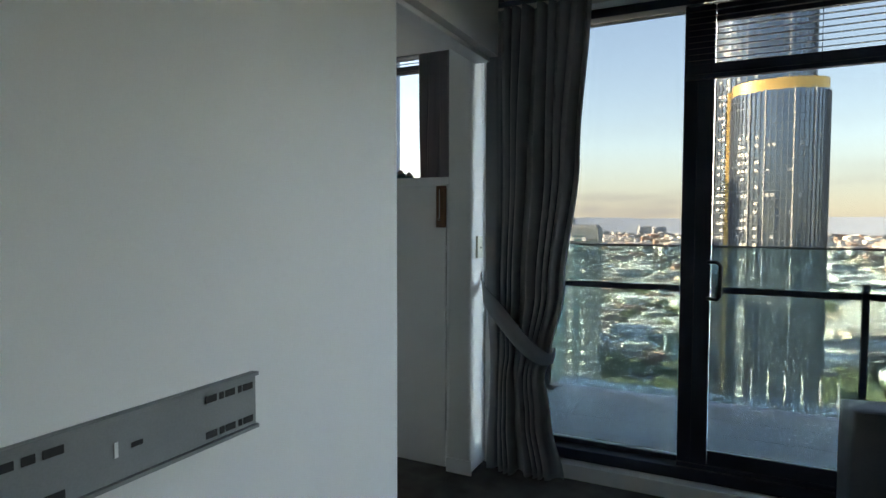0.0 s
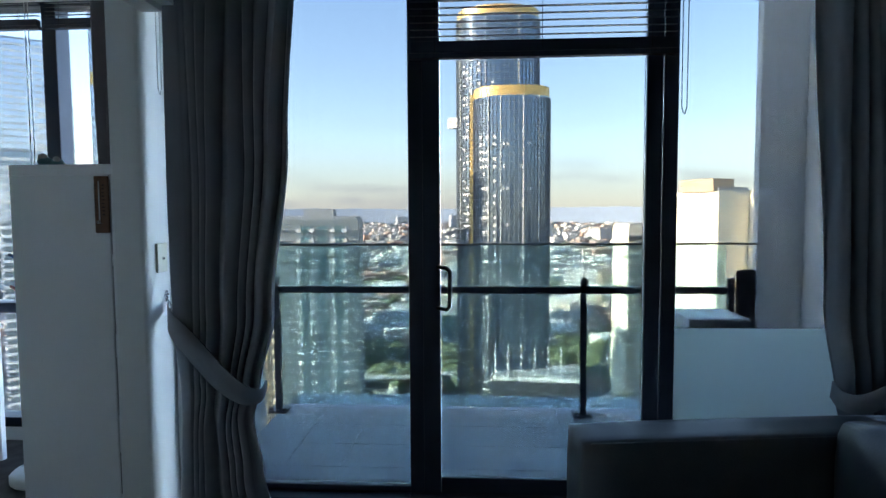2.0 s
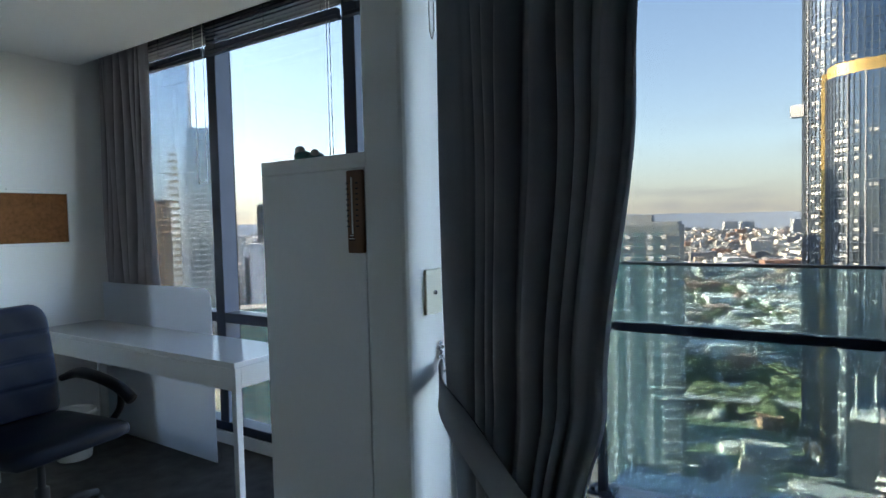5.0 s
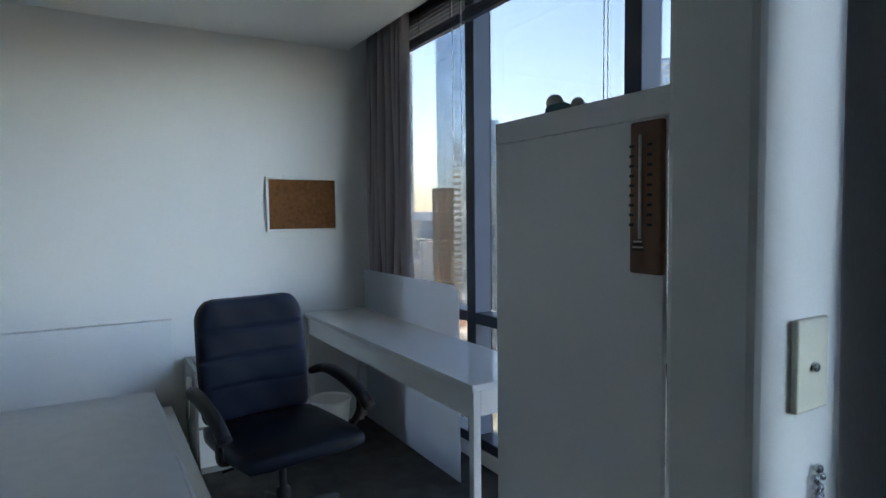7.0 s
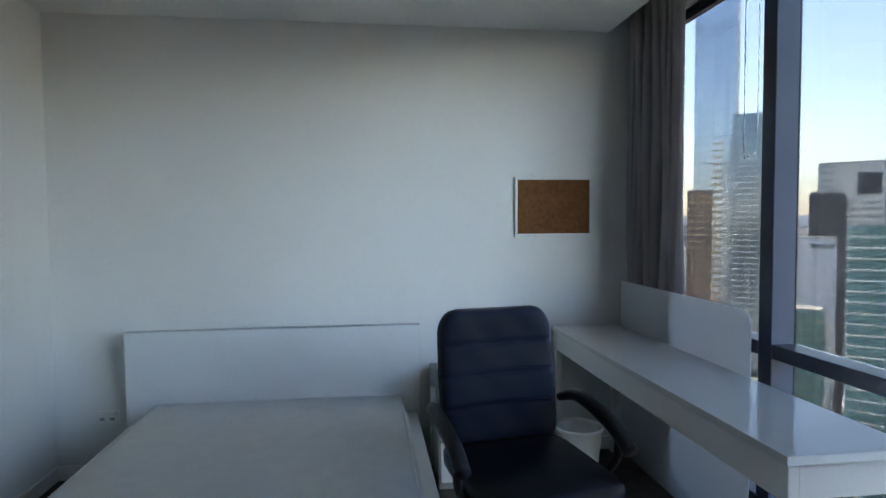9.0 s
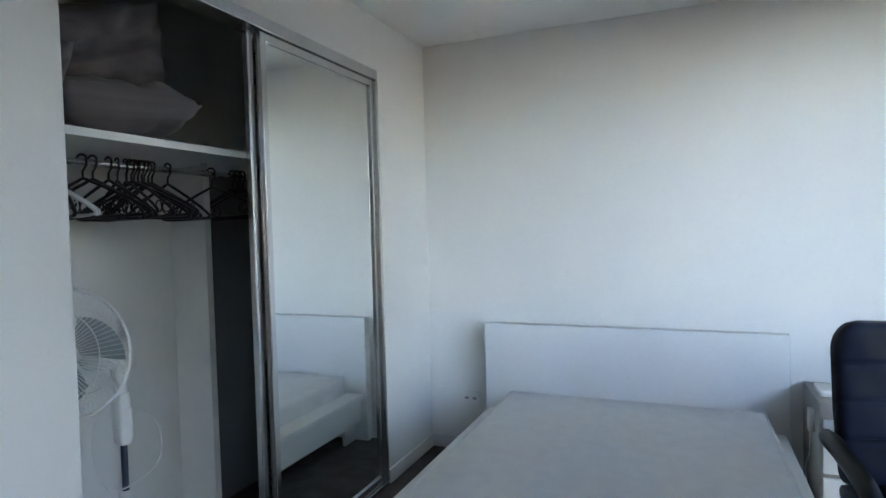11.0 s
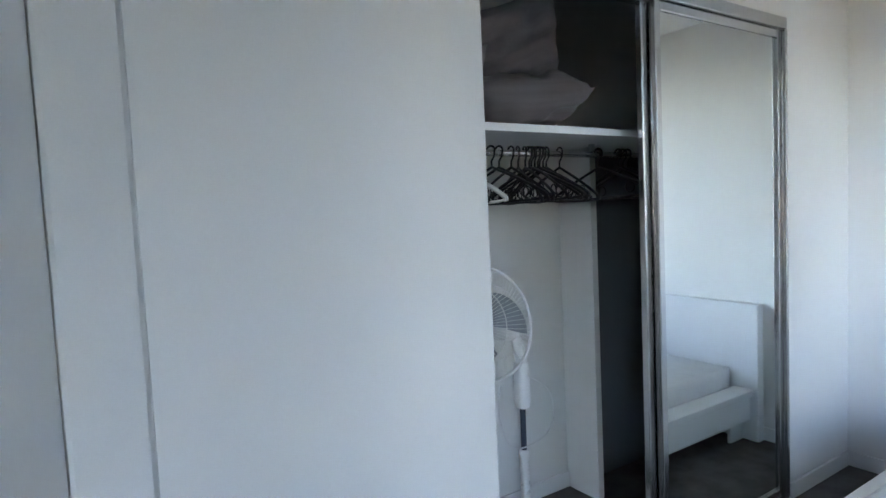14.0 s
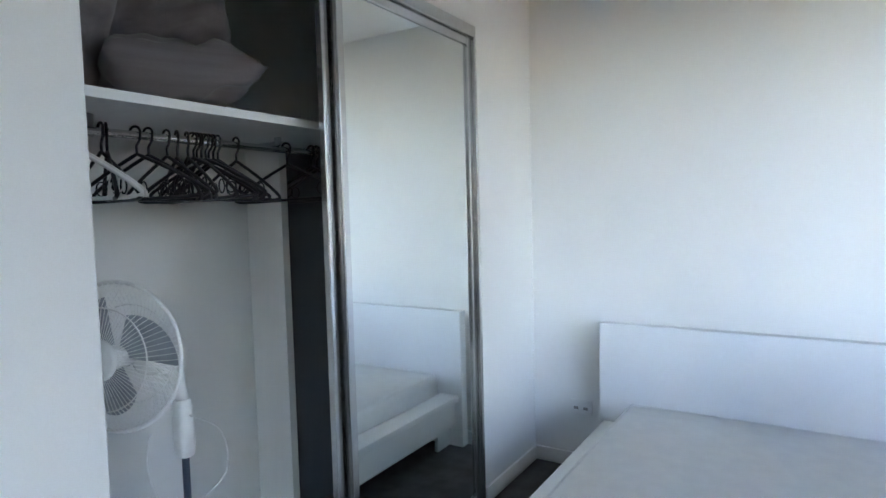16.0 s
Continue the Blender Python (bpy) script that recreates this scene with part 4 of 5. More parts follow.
def hanger(x, turn, sway, material, label, wide=0.205):
    h = thing("coat_hanger", label, "hanger", pose(x, 0.69, 1.6135, 0, 0, turn) @ pose(0, 0, 0, sway, 0, 0), "hangers on the rail")
    hook = [(0, 0.017 * math.cos(a), -0.004 + 0.017 * math.sin(a)) for a in [math.radians(v) for v in range(-20, 200, 20)]]
    hook = [(0, 0, -0.07), (0, 0.0, -0.045), (0, 0.014, -0.025)] + [(p[0], p[1], p[2]) for p in hook]
    part("hook", tube(bmesh.new(), hook, 0.0040, 6), material, h, smooth=True)
    bar = spline([(0, 0, -0.068), (0, wide * 0.5, -0.118), (0, wide, -0.178), (0, wide * 0.98, -0.20), (0, 0, -0.202), (0, -wide * 0.98, -0.20), (0, -wide, -0.178), (0, -wide * 0.5, -0.118), (0, 0, -0.068)], 3)[:-1]
    part("frame", tube(bmesh.new(), bar, 0.0056, 6, True), material, h, smooth=True)
    for s in (-1, 1):
        ring = [(0, s * wide * 0.62 + 0.018 * math.cos(a), -0.165 + 0.022 * math.sin(a)) for a in [i * math.pi / 5 for i in range(10)]]
        part("loop", tube(bmesh.new(), ring, 0.0025, 5, True), material, h, smooth=True)


rng = random.Random(4)
for x in (-1.50, -1.60, -1.615, -1.70, -1.74, -1.80, -1.835, -1.87, -1.89, -1.905, -1.92, -1.935, -1.95, -1.965, -1.985, -2.06, -2.29, -2.42, -2.45, -2.48):
    hanger(x, rng.uniform(-28, 28), rng.uniform(-3, 3), BLACKPLASTIC, "black plastic coat hanger on the rail")
for x in (-1.53, -1.545):
    hanger(x, rng.uniform(5, 20), 0, WHITEPLASTIC, "white plastic coat hanger on the rail", 0.21)


def pillow(m, w, h, t, label, seed):
    p = thing("pillow", label, "pillow", m, "pillows on the shelf")
    bm = bmesh.new()
    n = 26
    rows = {}
    for side in (1, -1):
        for i in range(n + 1):
            for j in range(n + 1):
                u, v = i / n * 2 - 1, j / n * 2 - 1
                edge = abs(u) == 1 or abs(v) == 1
                if side == -1 and edge:
                    rows[(side, i, j)] = rows[(1, i, j)]
                    continue
                f = ((1 - u ** 4) * (1 - v ** 4)) ** 0.5
                pinch = 1 - 0.10 * (1 - u * u) * abs(v) ** 3
                pin2 = 1 - 0.10 * (1 - v * v) * abs(u) ** 3
                x, y = u * w / 2 * pin2, v * h / 2 * pinch
                wr = noise.noise(Vector((x * 7 + seed, y * 16, seed))) * 0.05 + noise.noise(Vector((x * 14, y * 30 + seed, 3))) * 0.03
                rows[(side, i, j)] = bm.verts.new((x, y, side * t / 2 * f + wr * f))
    for side in (1, -1):
        for i in range(n):
            for j in range(n):
                q = [rows[(side, i, j)], rows[(side, i + 1, j)], rows[(side, i + 1, j + 1)], rows[(side, i, j + 1)]]
                bm.faces.new(q if side == 1 else q[::-1])
    part("cover", bm, PILLOW, p, smooth=True)


pillow(pose(-1.80, 0.70, 1.765, 8, 3, -14), 0.46, 0.46, 0.17, "creased mauve grey pillow lying on the shelf", 1)
pillow(pose(-1.80, 0.66, 1.975, 62, 18, -18), 0.50, 0.42, 0.17, "mauve grey pillow leaning on another", 2)
pillow(pose(-1.47, 0.68, 1.79, 62, -4, -10), 0.30, 0.42, 0.17, "mauve grey pillow pushed into the shelf corner", 3)
pillow(pose(-1.48, 0.66, 2.05, 68, 0, -8), 0.32, 0.44, 0.16, "mauve grey pillow on top of the corner stack", 4)


def pedestal_fan():
    f = thing("pedestal_fan", "white pedestal fan standing in the wardrobe", "fan", pose(-1.785, 0.72, 0))
    part("base", lathe(bmesh.new(), [(0.19, 0), (0.20, 0.01), (0.185, 0.025), (0.05, 0.045), (0.03, 0.06)], 32), WHITEPLASTIC, f, "round white base", True)
    part("pole", lathe(bmesh.new(), [(0.018, 0.055), (0.018, 0.40), (0.022, 0.405), (0.022, 0.43), (0.012, 0.435)], 16), WHITEPLASTIC, f, smooth=True)
    part("extension_pole", lathe(bmesh.new(), [(0.0115, 0.43), (0.0115, 0.60)], 14), FRAME, f, "dark metal pole", True)
    part("control_box", cushion(-0.027, 0.027, -0.03, 0.03, 0.60, 0.79, 0.02), WHITEPLASTIC, f, smooth=True)
    h = part("motor_housing", lathe(bmesh.new(), [(0.02, -0.06), (0.055, -0.05), (0.065, 0.0), (0.05, 0.07), (0.03, 0.085)], 20, pose(0.06, 0.0, 0.945, 0, 90, 20)), WHITEPLASTIC, f, smooth=True)
    part("neck", tube(bmesh.new(), [(0, 0, 0.785), (0.02, 0.0, 0.91)], 0.022, 10), WHITEPLASTIC, f, smooth=True)
    ax = pose(0.085, -0.005, 0.965, 0, 86, 20)
    for i in range(3):
        bm = bmesh.new()
        rws = []
        for a in range(9):
            an = i * 2.094 + (a / 8 - 0.5) * 1.35
            rr = 0.175 - 0.05 * (a / 8) ** 2
            tw = (a / 8 - 0.5) * 0.05
            rws.append([bm.verts.new(ax @ Vector((r * math.cos(an), r * math.sin(an), 0.14 + tw * r / 0.17))) for r in (0.03, 0.09, rr)])
        for a, b in zip(rws, rws[1:]):
            for k in range(2):
                bm.faces.new((a[k], a[k + 1], b[k + 1], b[k]))
        bmesh.ops.solidify(bm, geom=list(bm.faces), thickness=0.003)
        part("blade", bm, FANBLADE, f, "smoky grey blade", True)
    part("spinner", lathe(bmesh.new(), [(0.034, 0.11), (0.034, 0.16), (0.02, 0.172)], 20, ax), WHITEPLASTIC, f, smooth=True)
    g = part("guard_ring", tube(bmesh.new(), [ax @ Vector((0.206 * math.cos(a), 0.206 * math.sin(a), 0.145)) for a in [i * 2 * math.pi / 48 for i in range(48)]], 0.006, 8, True), WHITEPLASTIC, f, "white wire guard", True)
    for rad, z in ((0.14, 0.197), (0.14, 0.088), (0.055, 0.207)):
        part("guard_hoop", tube(bmesh.new(), [ax @ Vector((rad * math.cos(a), rad * math.sin(a), z)) for a in [i * 2 * math.pi / 40 for i in range(40)]], 0.0022, 6, True), WHITEPLASTIC, g, smooth=True)
    for i in range(72):
        a = i * 2 * math.pi / 72
        for pts in (((0.055, 0.207), (0.14, 0.197), (0.187, 0.17), (0.206, 0.147)), ((0.05, 0.075), (0.14, 0.088), (0.187, 0.115), (0.206, 0.143))):
            part("guard_wire", tube(bmesh.new(), [ax @ Vector((r * math.cos(a), r * math.sin(a), z)) for r, z in pts], 0.0012, 4), WHITEPLASTIC, g)
    part("badge", lathe(bmesh.new(), [(0.055, 0.204), (0.055, 0.212), (0.045, 0.214)], 24, ax), WHITEPLASTIC, g, smooth=True)
    part("power_cord", tube(bmesh.new(), spline([(0.0, 0.03, 0.74), (-0.10, 0.05, 0.66), (-0.12, 0.04, 0.52), (-0.03, 0.03, 0.46), (0.09, 0.03, 0.48), (0.14, 0.03, 0.62), (0.12, 0.02, 0.72)], 8), 0.003, 6), WHITEPLASTIC, f, "looped white cord", True)


pedestal_fan()


# ---- the city ----
GZ = -95.0
bm = bmesh.new()
vs = [bm.verts.new(v) for v in ((-9000, -6000, GZ), (9000, -6000, GZ), (9000, 24000, GZ), (-9000, 24000, GZ))]
bm.faces.new(vs)
tagged(part("ground", bm, GROUND), "flat suburban ground reaching the horizon", "ground", kind="structure")


def block(name, label, cx, cy, w, d, top, yaw, wall, band=None, fin=None, storey=3.2, bay=3.0, band_h=0.5, fin_w=0.3, base=GZ, proud=0.25):
    """A tower: body, one band a storey, one fin a bay, roof rim."""
    t = thing(name, label, "building", pose(cx, cy, base, 0, 0, yaw))
    h = top - base
    part("wall", bbox(-w / 2, w / 2, -d / 2, d / 2, 0, h, 0), wall, t)
    part("roof", bbox(-w / 2 + 0.6, w / 2 - 0.6, -d / 2 + 0.6, d / 2 - 0.6, h, h + 0.9, 0), CONC, t)
    if band:
        bm = bmesh.new()
        box(bm, -w / 2 - proud, w / 2 + proud, -d / 2 - proud, d / 2 + proud, 0, band_h)
        me = finish(bm, "storey_band", band)
        k = int(h / storey)
        for i in range(k):
            z = h - (i + 1) * storey
            if z > h - 150:
                piece("storey_band", me, t, Matrix.Translation((0, 0, z)))
    if fin:
        bm = bmesh.new()
        box(bm, -fin_w / 2, fin_w / 2, -d / 2 - proud * 1.4, d / 2 + proud * 1.4, 0, h)
        me = finish(bm, "fin", fin)
        n = max(2, int(w / bay))
        for i in range(1, n):
            piece("fin", me, t, Matrix.Translation((-w / 2 + w * i / n, 0, 0)))
        bm = bmesh.new()
        box(bm, -w / 2 - proud * 1.4, w / 2 + proud * 1.4, -fin_w / 2, fin_w / 2, 0, h)
        me = finish(bm, "side_fin", fin)
        n = max(2, int(d / bay))
        for i in range(1, n):
            piece("side_fin", me, t, Matrix.Translation((0, -d / 2 + d * i / n, 0)))
    return t


def round_tower(name, label, cx, cy, rx, ry, top, yaw, gold_h, fins):
    """An oval glass tower with storey rings, white fins and a gold crown."""
    t = thing(name, label, "building", pose(cx, cy, GZ, 0, 0, yaw))
    h, n = top - GZ, 56
    oval = lambda k, s=1.0, g=0.0: ((rx * s + g) * math.cos(2 * math.pi * k / n), (ry * s + g) * math.sin(2 * math.pi * k / n))

    def ring(z0, z1, g):
        bm = bmesh.new()
        a = [bm.verts.new((*oval(k, 1, g), z0)) for k in range(n)]
        b = [bm.verts.new((*oval(k, 1, g), z1)) for k in range(n)]
        for k in range(n):
            bm.faces.new((a[k], a[(k + 1) % n], b[(k + 1) % n], b[k]))
        bm.faces.new(a[::-1])
        bm.faces.new(b)
        return bm
    part("wall", ring(0, h - gold_h, 0), TOWERGLASS, t)
    part("crown", ring(h - gold_h, h, -0.3), BRASSY, t, "gold crown")
    me = finish(ring(0, 0.35, 0.22), "storey_ring", BAND_D)
    z = h - gold_h - 3.1
    while z > 4 and z > h - 160:
        piece("storey_ring", me, t, Matrix.Translation((0, 0, z)))
        z -= 3.1
    bm = bmesh.new()
    box(bm, -0.16, 0.16, -0.16, 0.16, 0, h - gold_h - 0.5)
    me = finish(bm, "mullion", BAND_D)
    for k in range(0, n):
        x, y = oval(k, 1, 0.2)
        piece("mullion", me, t, Matrix.Translation((x, y, 0)))
    bm = bmesh.new()
    box(bm, -0.22, 0.22, -0.22, 0.22, 40, h - gold_h + 0.3)
    me = finish(bm, "white_fin", BAND)
    for k in fins:
        x, y = oval(k, 1, 0.45)
        piece("white_fin", me, t, Matrix.Translation((x, y, 0)))
    # pale boxes on the glass: lit windows put into colour, bay by bay
    bm = bmesh.new()
    box(bm, -0.75, 0.75, -0.12, 0.12, 0, 1.3)
    me = finish(bm, "window", BAND)
    r = random.Random(int(rx * 10))
    made = 0
    for k in (34, 35, 36, 38, 40, 41, 44, 46, 50):
        for s in range(6, 44):
            if r.random() < (0.62 if k < 39 else 0.16) and made < 290:
                made += 1
                x, y = oval(k + 0.5, 1, 0.10)
                a = math.degrees(math.atan2(y / (ry * ry), x / (rx * rx))) + 90
                piece("window", me, t, pose(x, y, h - gold_h - 3.1 * s + 0.9, 0, 0, a))
    return t


BAND_D = surface("dim_storey_ring", (0.10, 0.125, 0.15), (0.17, 0.19, 0.21), 0.3, 0.35, 0.3, 3, 0, vary=0.2)
round_tower("gold_crowned_tower", "curved blue glass tower with a gold crown", 14.7, 262.0, 16.6, 11.0, 54.0, -6, 4.2, (29, 37, 40, 45, 49))
tt = round_tower("tall_glass_tower", "very tall blue glass tower behind the curved one", 10.0, 302.0, 20.5, 16.0, 99.0, -6, 4.0, (33, 40, 47))
# low sun on the left edge, put into a gold-coloured strip
part("gold_edge_glint", bbox(-17.8, -16.0, -2.2, -0.6, 0, 147, 0), BRASSY, bpy.data.objects["gold_crowned_tower"], "gold strip painted as the sunlit vertical edge")
part("viewing_box", bbox(-24.5, -19.5, -6, -1, 138, 143, 0), BAND_W, tt, "pale box jutting from the tower")

p = block("tower_podium", "dark podium with lit white window panels", 24.5, 242.0, 36.0, 16.0, -65.0, -6, DARKB)
bm = bmesh.new()
box(bm, -1.9, 1.9, -0.2, 0.2, 0, 1.5)
me = finish(bm, "window", BAND_W)
for i in range(4):
    for j in range(3):
        piece("window", me, p, Matrix.Translation((-9.5 + i * 7.2, -8.1, 3.5 + j * 3.0)))
part("parapet", bbox(-18.6, 18.6, -8.6, 8.6, 28.6, 30.1, 0), BAND_W, p, "white parapet")
part("corner_frame", bbox(17.7, 18.7, -8.7, -7.7, 12, 30, 0), BAND_W, p)
for i in range(6):
    part("flag_mast", bbox(-17 + i * 5.2, -16.4 + i * 5.2, -8.0, -7.5, 29, 44 - 0.3 * i, 0), BAND_W, p)
part("canopy", bbox(-34, 19, -20, -9, 4.0, 5.0, 0), CONC, p, "broad low canopy")

# residential block with white balcony panels
rb = block("apartment_block", "grey green apartment block with white balcony panels", -44.0, 166.0, 22.5, 20.0, -0.6, 8, APT, CONC, None, 2.75, 3, 0.22)
bm = bmesh.new()
box(bm, -0.62, 0.62, -0.3, 0.3, 0, 1.05)
me = finish(bm, "balcony_panel", BAND_W)
bm = bmesh.new()
box(bm, -1.35, 1.35, -0.12, 0.12, 0, 1.55)
mew = finish(bm, "window", TOWERGLASS_B)
for s in range(24):
    z = 91.0 - 2.75 * s
    for x in (-4.6, -1.2, 4.4, 7.6):
        piece("balcony_panel", me, rb, Matrix.Translation((x, -10.2, z)))
    for x in (-2.9, 1.6, 6.0):
        piece("window", mew, rb, Matrix.Translation((x, -10.05, z)))
bm = bmesh.new()
box(bm, -0.9, 0.9, -0.7, 0.7, 0, 1.0)
me = finish(bm, "side_balcony", CREAM)
for s in range(24):
    for y in (-8, -4, 0, 4):
        piece("side_balcony", me, rb, Matrix.Translation((-11.6, y, 91.0 - 2.75 * s)))
part("plant_room", bbox(-3.5, 4.4, -7, 0, 94.3, 97.2, 0), CONC, rb, "roof plant room")
block("low_apartment_wing", "sunlit lower apartment wing", -66.0, 172.0, 8.0, 12.0, -15.0, 8, CREAM, CONC, BAND_W, 2.75, 4, 0.6)
block("blue_office_tower", "distant blue glass office tower", -156.0, 372.0, 22.0, 22.0, 47.0, 20, TOWERGLASS_C, BAND_D, None, 4.0, 3, 0.6)


def balcony_tower(name, label, cx, cy, w, d, top, yaw, cols, wall):
    t = block(name, label, cx, cy, w, d, top, yaw, wall)
    h = top - GZ
    bm = bmesh.new()
    box(bm, -1.6, 1.6, -1.1, 0.1, 0, 1.25)
    me = finish(bm, "balcony", DARKB)
    bm = bmesh.new()
    box(bm, -0.5, 0.5, -0.12, 0.1, 0, 1.4)
    mew = finish(bm, "window", TOWERGLASS_B)
    for s in range(26):
        for x in cols:
            piece("balcony", me, t, Matrix.Translation((x, -d / 2, h - 4.4 - 3.0 * s)))
            piece("window", mew, t, Matrix.Translation((x + 2.3, -d / 2, h - 4.3 - 3.0 * s)))
    return t


balcony_tower("white_balcony_tower", "pale apartment tower with rows of dark balconies", 54.5, 200.0, 15.0, 12.0, -3.5, 12, (-6.2, -1.8, 3.0), CREAM)
ct = block("cream_apartment_tower", "cream apartment tower with a blank sunlit side", 50.5, 130.5, 9.0, 12.0, 5.2, 24, CREAM)
part("plant_room", bbox(-5.0, 0.5, -5, 4, 100.2, 102.8, 0), TAN, ct, "roof plant room")
bm = bmesh.new()
box(bm, -1.2, 1.2, -0.08, 0.1, 0, 2.2)
me = finish(bm, "window", TOWERGLASS_B)
bm = bmesh.new()
box(bm, -1.5, 1.5, -1.2, 0.1, 0, 0.95)
mb = finish(bm, "balcony", DARKB)
cw = block("cream_tower_wing", "cream tower wing with glazed bays and balconies", 60.0, 130.0, 9.0, 12.0, 4.6, 14, CREAM)
for s in range(28):
    piece("window", me, cw, Matrix.Translation((-3.0, -6.0, 95.6 - 3.0 * s)))
    piece("balcony", mb, cw, Matrix.Translation((2.2, -6.0, 95.2 - 3.0 * s)))
    piece("window", me, cw, Matrix.Translation((2.2, -6.0, 96.3 - 3.0 * s)))

wb = block("white_slab_block", "distant white apartment slab with banded floors", 101.0, 586.0, 34.0, 14.0, -55.0, -25, BAND_W, DARKB, None, 3.4, 3, 1.2)
part("end_wall", bbox(17.0, 22.0, -7.2, 7.2, 0, 38, 0), TAN, wb, "dark brown end wall")
for cx, cy, w, d, top, mat in ((-28, 430, 26, 18, -74, TOWERGLASS_B), (-6, 455, 14, 12, -66, DARKB), (-70, 470, 30, 16, -80, BAND_W), (10, 520, 20, 14, -62, BAND)):
    block("low_office_block", "low office block beyond the gardens", cx, cy, w, d, top, 12, mat, CONC, None, 3.6, 3, 0.9)

# towers beyond the bedroom window
sl = block("slender_pale_tower", "very tall slender pale glass tower", -515.0, 325.0, 36.0, 30.0, 196.0, 58, TOWERGLASS_C, BAND_D, None, 24, 9.0, 0.6)
# glitter on the tower's corner, put into a white strip
part("corner_fin", bbox(16.6, 18.8, -16.0, -14.2, 0, 288, 0), BAND_W, sl, "white strip painted as glitter on the glazed corner")
part("plant_room", bbox(-6, 8, -6, 6, 291.9, 297, 0), CONC, sl)
block("stepped_dark_tower", "blue grey tower behind the gridded one", -432.0, 303.0, 26.0, 20.0, 82.0, 55, TOWERGLASS, BAND, None, 5.0, 3, 0.8)
block("gridded_tower", "glass tower with a white horizontal grid", -347.0, 244.0, 19.0, 18.0, 31.0, 55, TOWERGLASS, BAND_W, BAND_W, 3.6, 9, 0.7, 0.5)
block("brown_tower", "old brown brick tower among the towers", -449.0, 272.0, 20.0, 18.0, 24.0, 58, DARKB, TAN, TAN, 5.1, 4.0, 1.8, 0.9)
# added tower: its tan bands imitate a zigzag gold reflection
block("brown_tower", "narrow tan tower standing in for a gold reflection", -418.0, 266.0, 6.0, 8.0, 62.0, 58, TOWERGLASS_C, TAN, None, 5.1, 2.6, 2.0)
sq = block("square_headed_tower", "grey concrete tower with a square opening at its head", -312.0, 290.0, 42.0, 24.0, 33.0, 47, TOWERGLASS, BAND, BAND, 4.2, 5.0, 2.2, 1.2)
part("head_frame", bbox(-13, 21.6, -13.2, -12.4, 106, 128, 0), BAND, sq, "pale frame round the tower head")
# dark panel stands in for the shade inside a square opening
part("opening_shade_panel", bbox(-2, 9, -13.5, -13.25, 110, 122, 0), DARKB, sq, "dark panel painted as a shaded square opening")
block("dark_slab_tower", "plain dark slab tower", -253.0, 218.0, 14.5, 12.0, 13.0, 49, DARKB, BAND_D, None, 4, 1.6, 0.4)
LAVENDER = surface("pale_lavender_cladding", (0.47, 0.49, 0.56), (0.55, 0.57, 0.63), 0.1, 0.6, 0, 3, 0)
bg = block("blank_grey_tower", "pale lavender grey tower with a blank side", -202.5, 169.4, 15.0, 12.0, -6.3, 49, LAVENDER, None, None)
part("window_strip", bbox(-6.9, -5.2, -6.3, -5.9, 40, 84, 0), DARKB, bg, "dark recessed window strip")
for x0, x1 in ((-0.5, 1.0), (1.4, 2.7), (3.0, 4.5), (5.2, 6.6)):
    part("sign_bar", bbox(x0, x1, -6.4, -5.95, 85.4, 87.2, 0), TOWERGLASS, bg, "blue sign bar")
block("teal_glass_tower", "teal glass office block", -156.0, 153.0, 15.0, 14.0, -1.0, 46, TOWERGLASS_B, BAND_W, BAND, 3.2, 2.6, 0.5, 0.2)
block("low_teal_block", "low teal glass block", -186.0, 152.0, 13.0, 12.0, -30.0, 50, TOWERGLASS_B, TAN, BAND_D, 3.2, 2.6, 0.5, 0.2)
block("striped_tower", "blue glass tower with white stripes", -188.0, 238.0, 19.0, 18.0, 71.0, 38, TOWERGLASS_C, BAND_W, None, 2.6, 3, 0.9)
block("white_tower", "white tower with square windows", -148.0, 203.0, 9.4, 10.0, 39.5, 36, BAND_W, TOWERGLASS_C, BAND_W, 3.6, 3.2, 1.4, 1.0)
block("striped_tower", "lower tower with white striped floors", -126.0, 158.0, 9.0, 9.0, 18.0, 39, TOWERGLASS, BAND_W, None, 2.3, 3, 0.8)
bt = block("blue_curtain_wall_tower", "blue glass tower with a yellow band", -141.0, 221.0, 9.6, 10.0, 78.0, 33, TOWERGLASS_C, BAND_D, BAND_D, 3.2, 2.4, 0.5, 0.2)
part("yellow_band", bbox(-5.2, 2.0, -5.4, 5.4, 144, 148.5, 0), BRASSY, bt, "yellow cladding band")

# rim of distance: hills with haze put into pale colour and glow
m, n, l, pb = nodes_of("painted_distance_haze")
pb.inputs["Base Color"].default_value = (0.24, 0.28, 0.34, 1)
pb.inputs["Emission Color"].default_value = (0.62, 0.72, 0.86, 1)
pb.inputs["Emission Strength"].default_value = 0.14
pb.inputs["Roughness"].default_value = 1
bm = bmesh.new()
prev = None
for i in range(241):
    a = radians(30 + 150 * i / 240)
    hill = 14 + 26 * (0.5 + 0.5 * noise.noise(Vector((i * 0.045, 0, 0)))) + 6 * noise.noise(Vector((i * 0.3, 2, 0)))
    cur = [bm.verts.new((4600 * math.cos(a), 4600 * math.sin(a), z)) for z in (GZ - 10, hill)]
    if prev:
        bm.faces.new((prev[0], cur[0], cur[1], prev[1]))
    prev = cur
tagged(part("backdrop", bm, m), "glowing backdrop with haze painted over distant hills", "backdrop", kind="structure")

# scattered mid-rise and the suburbs
rng = random.Random(12)


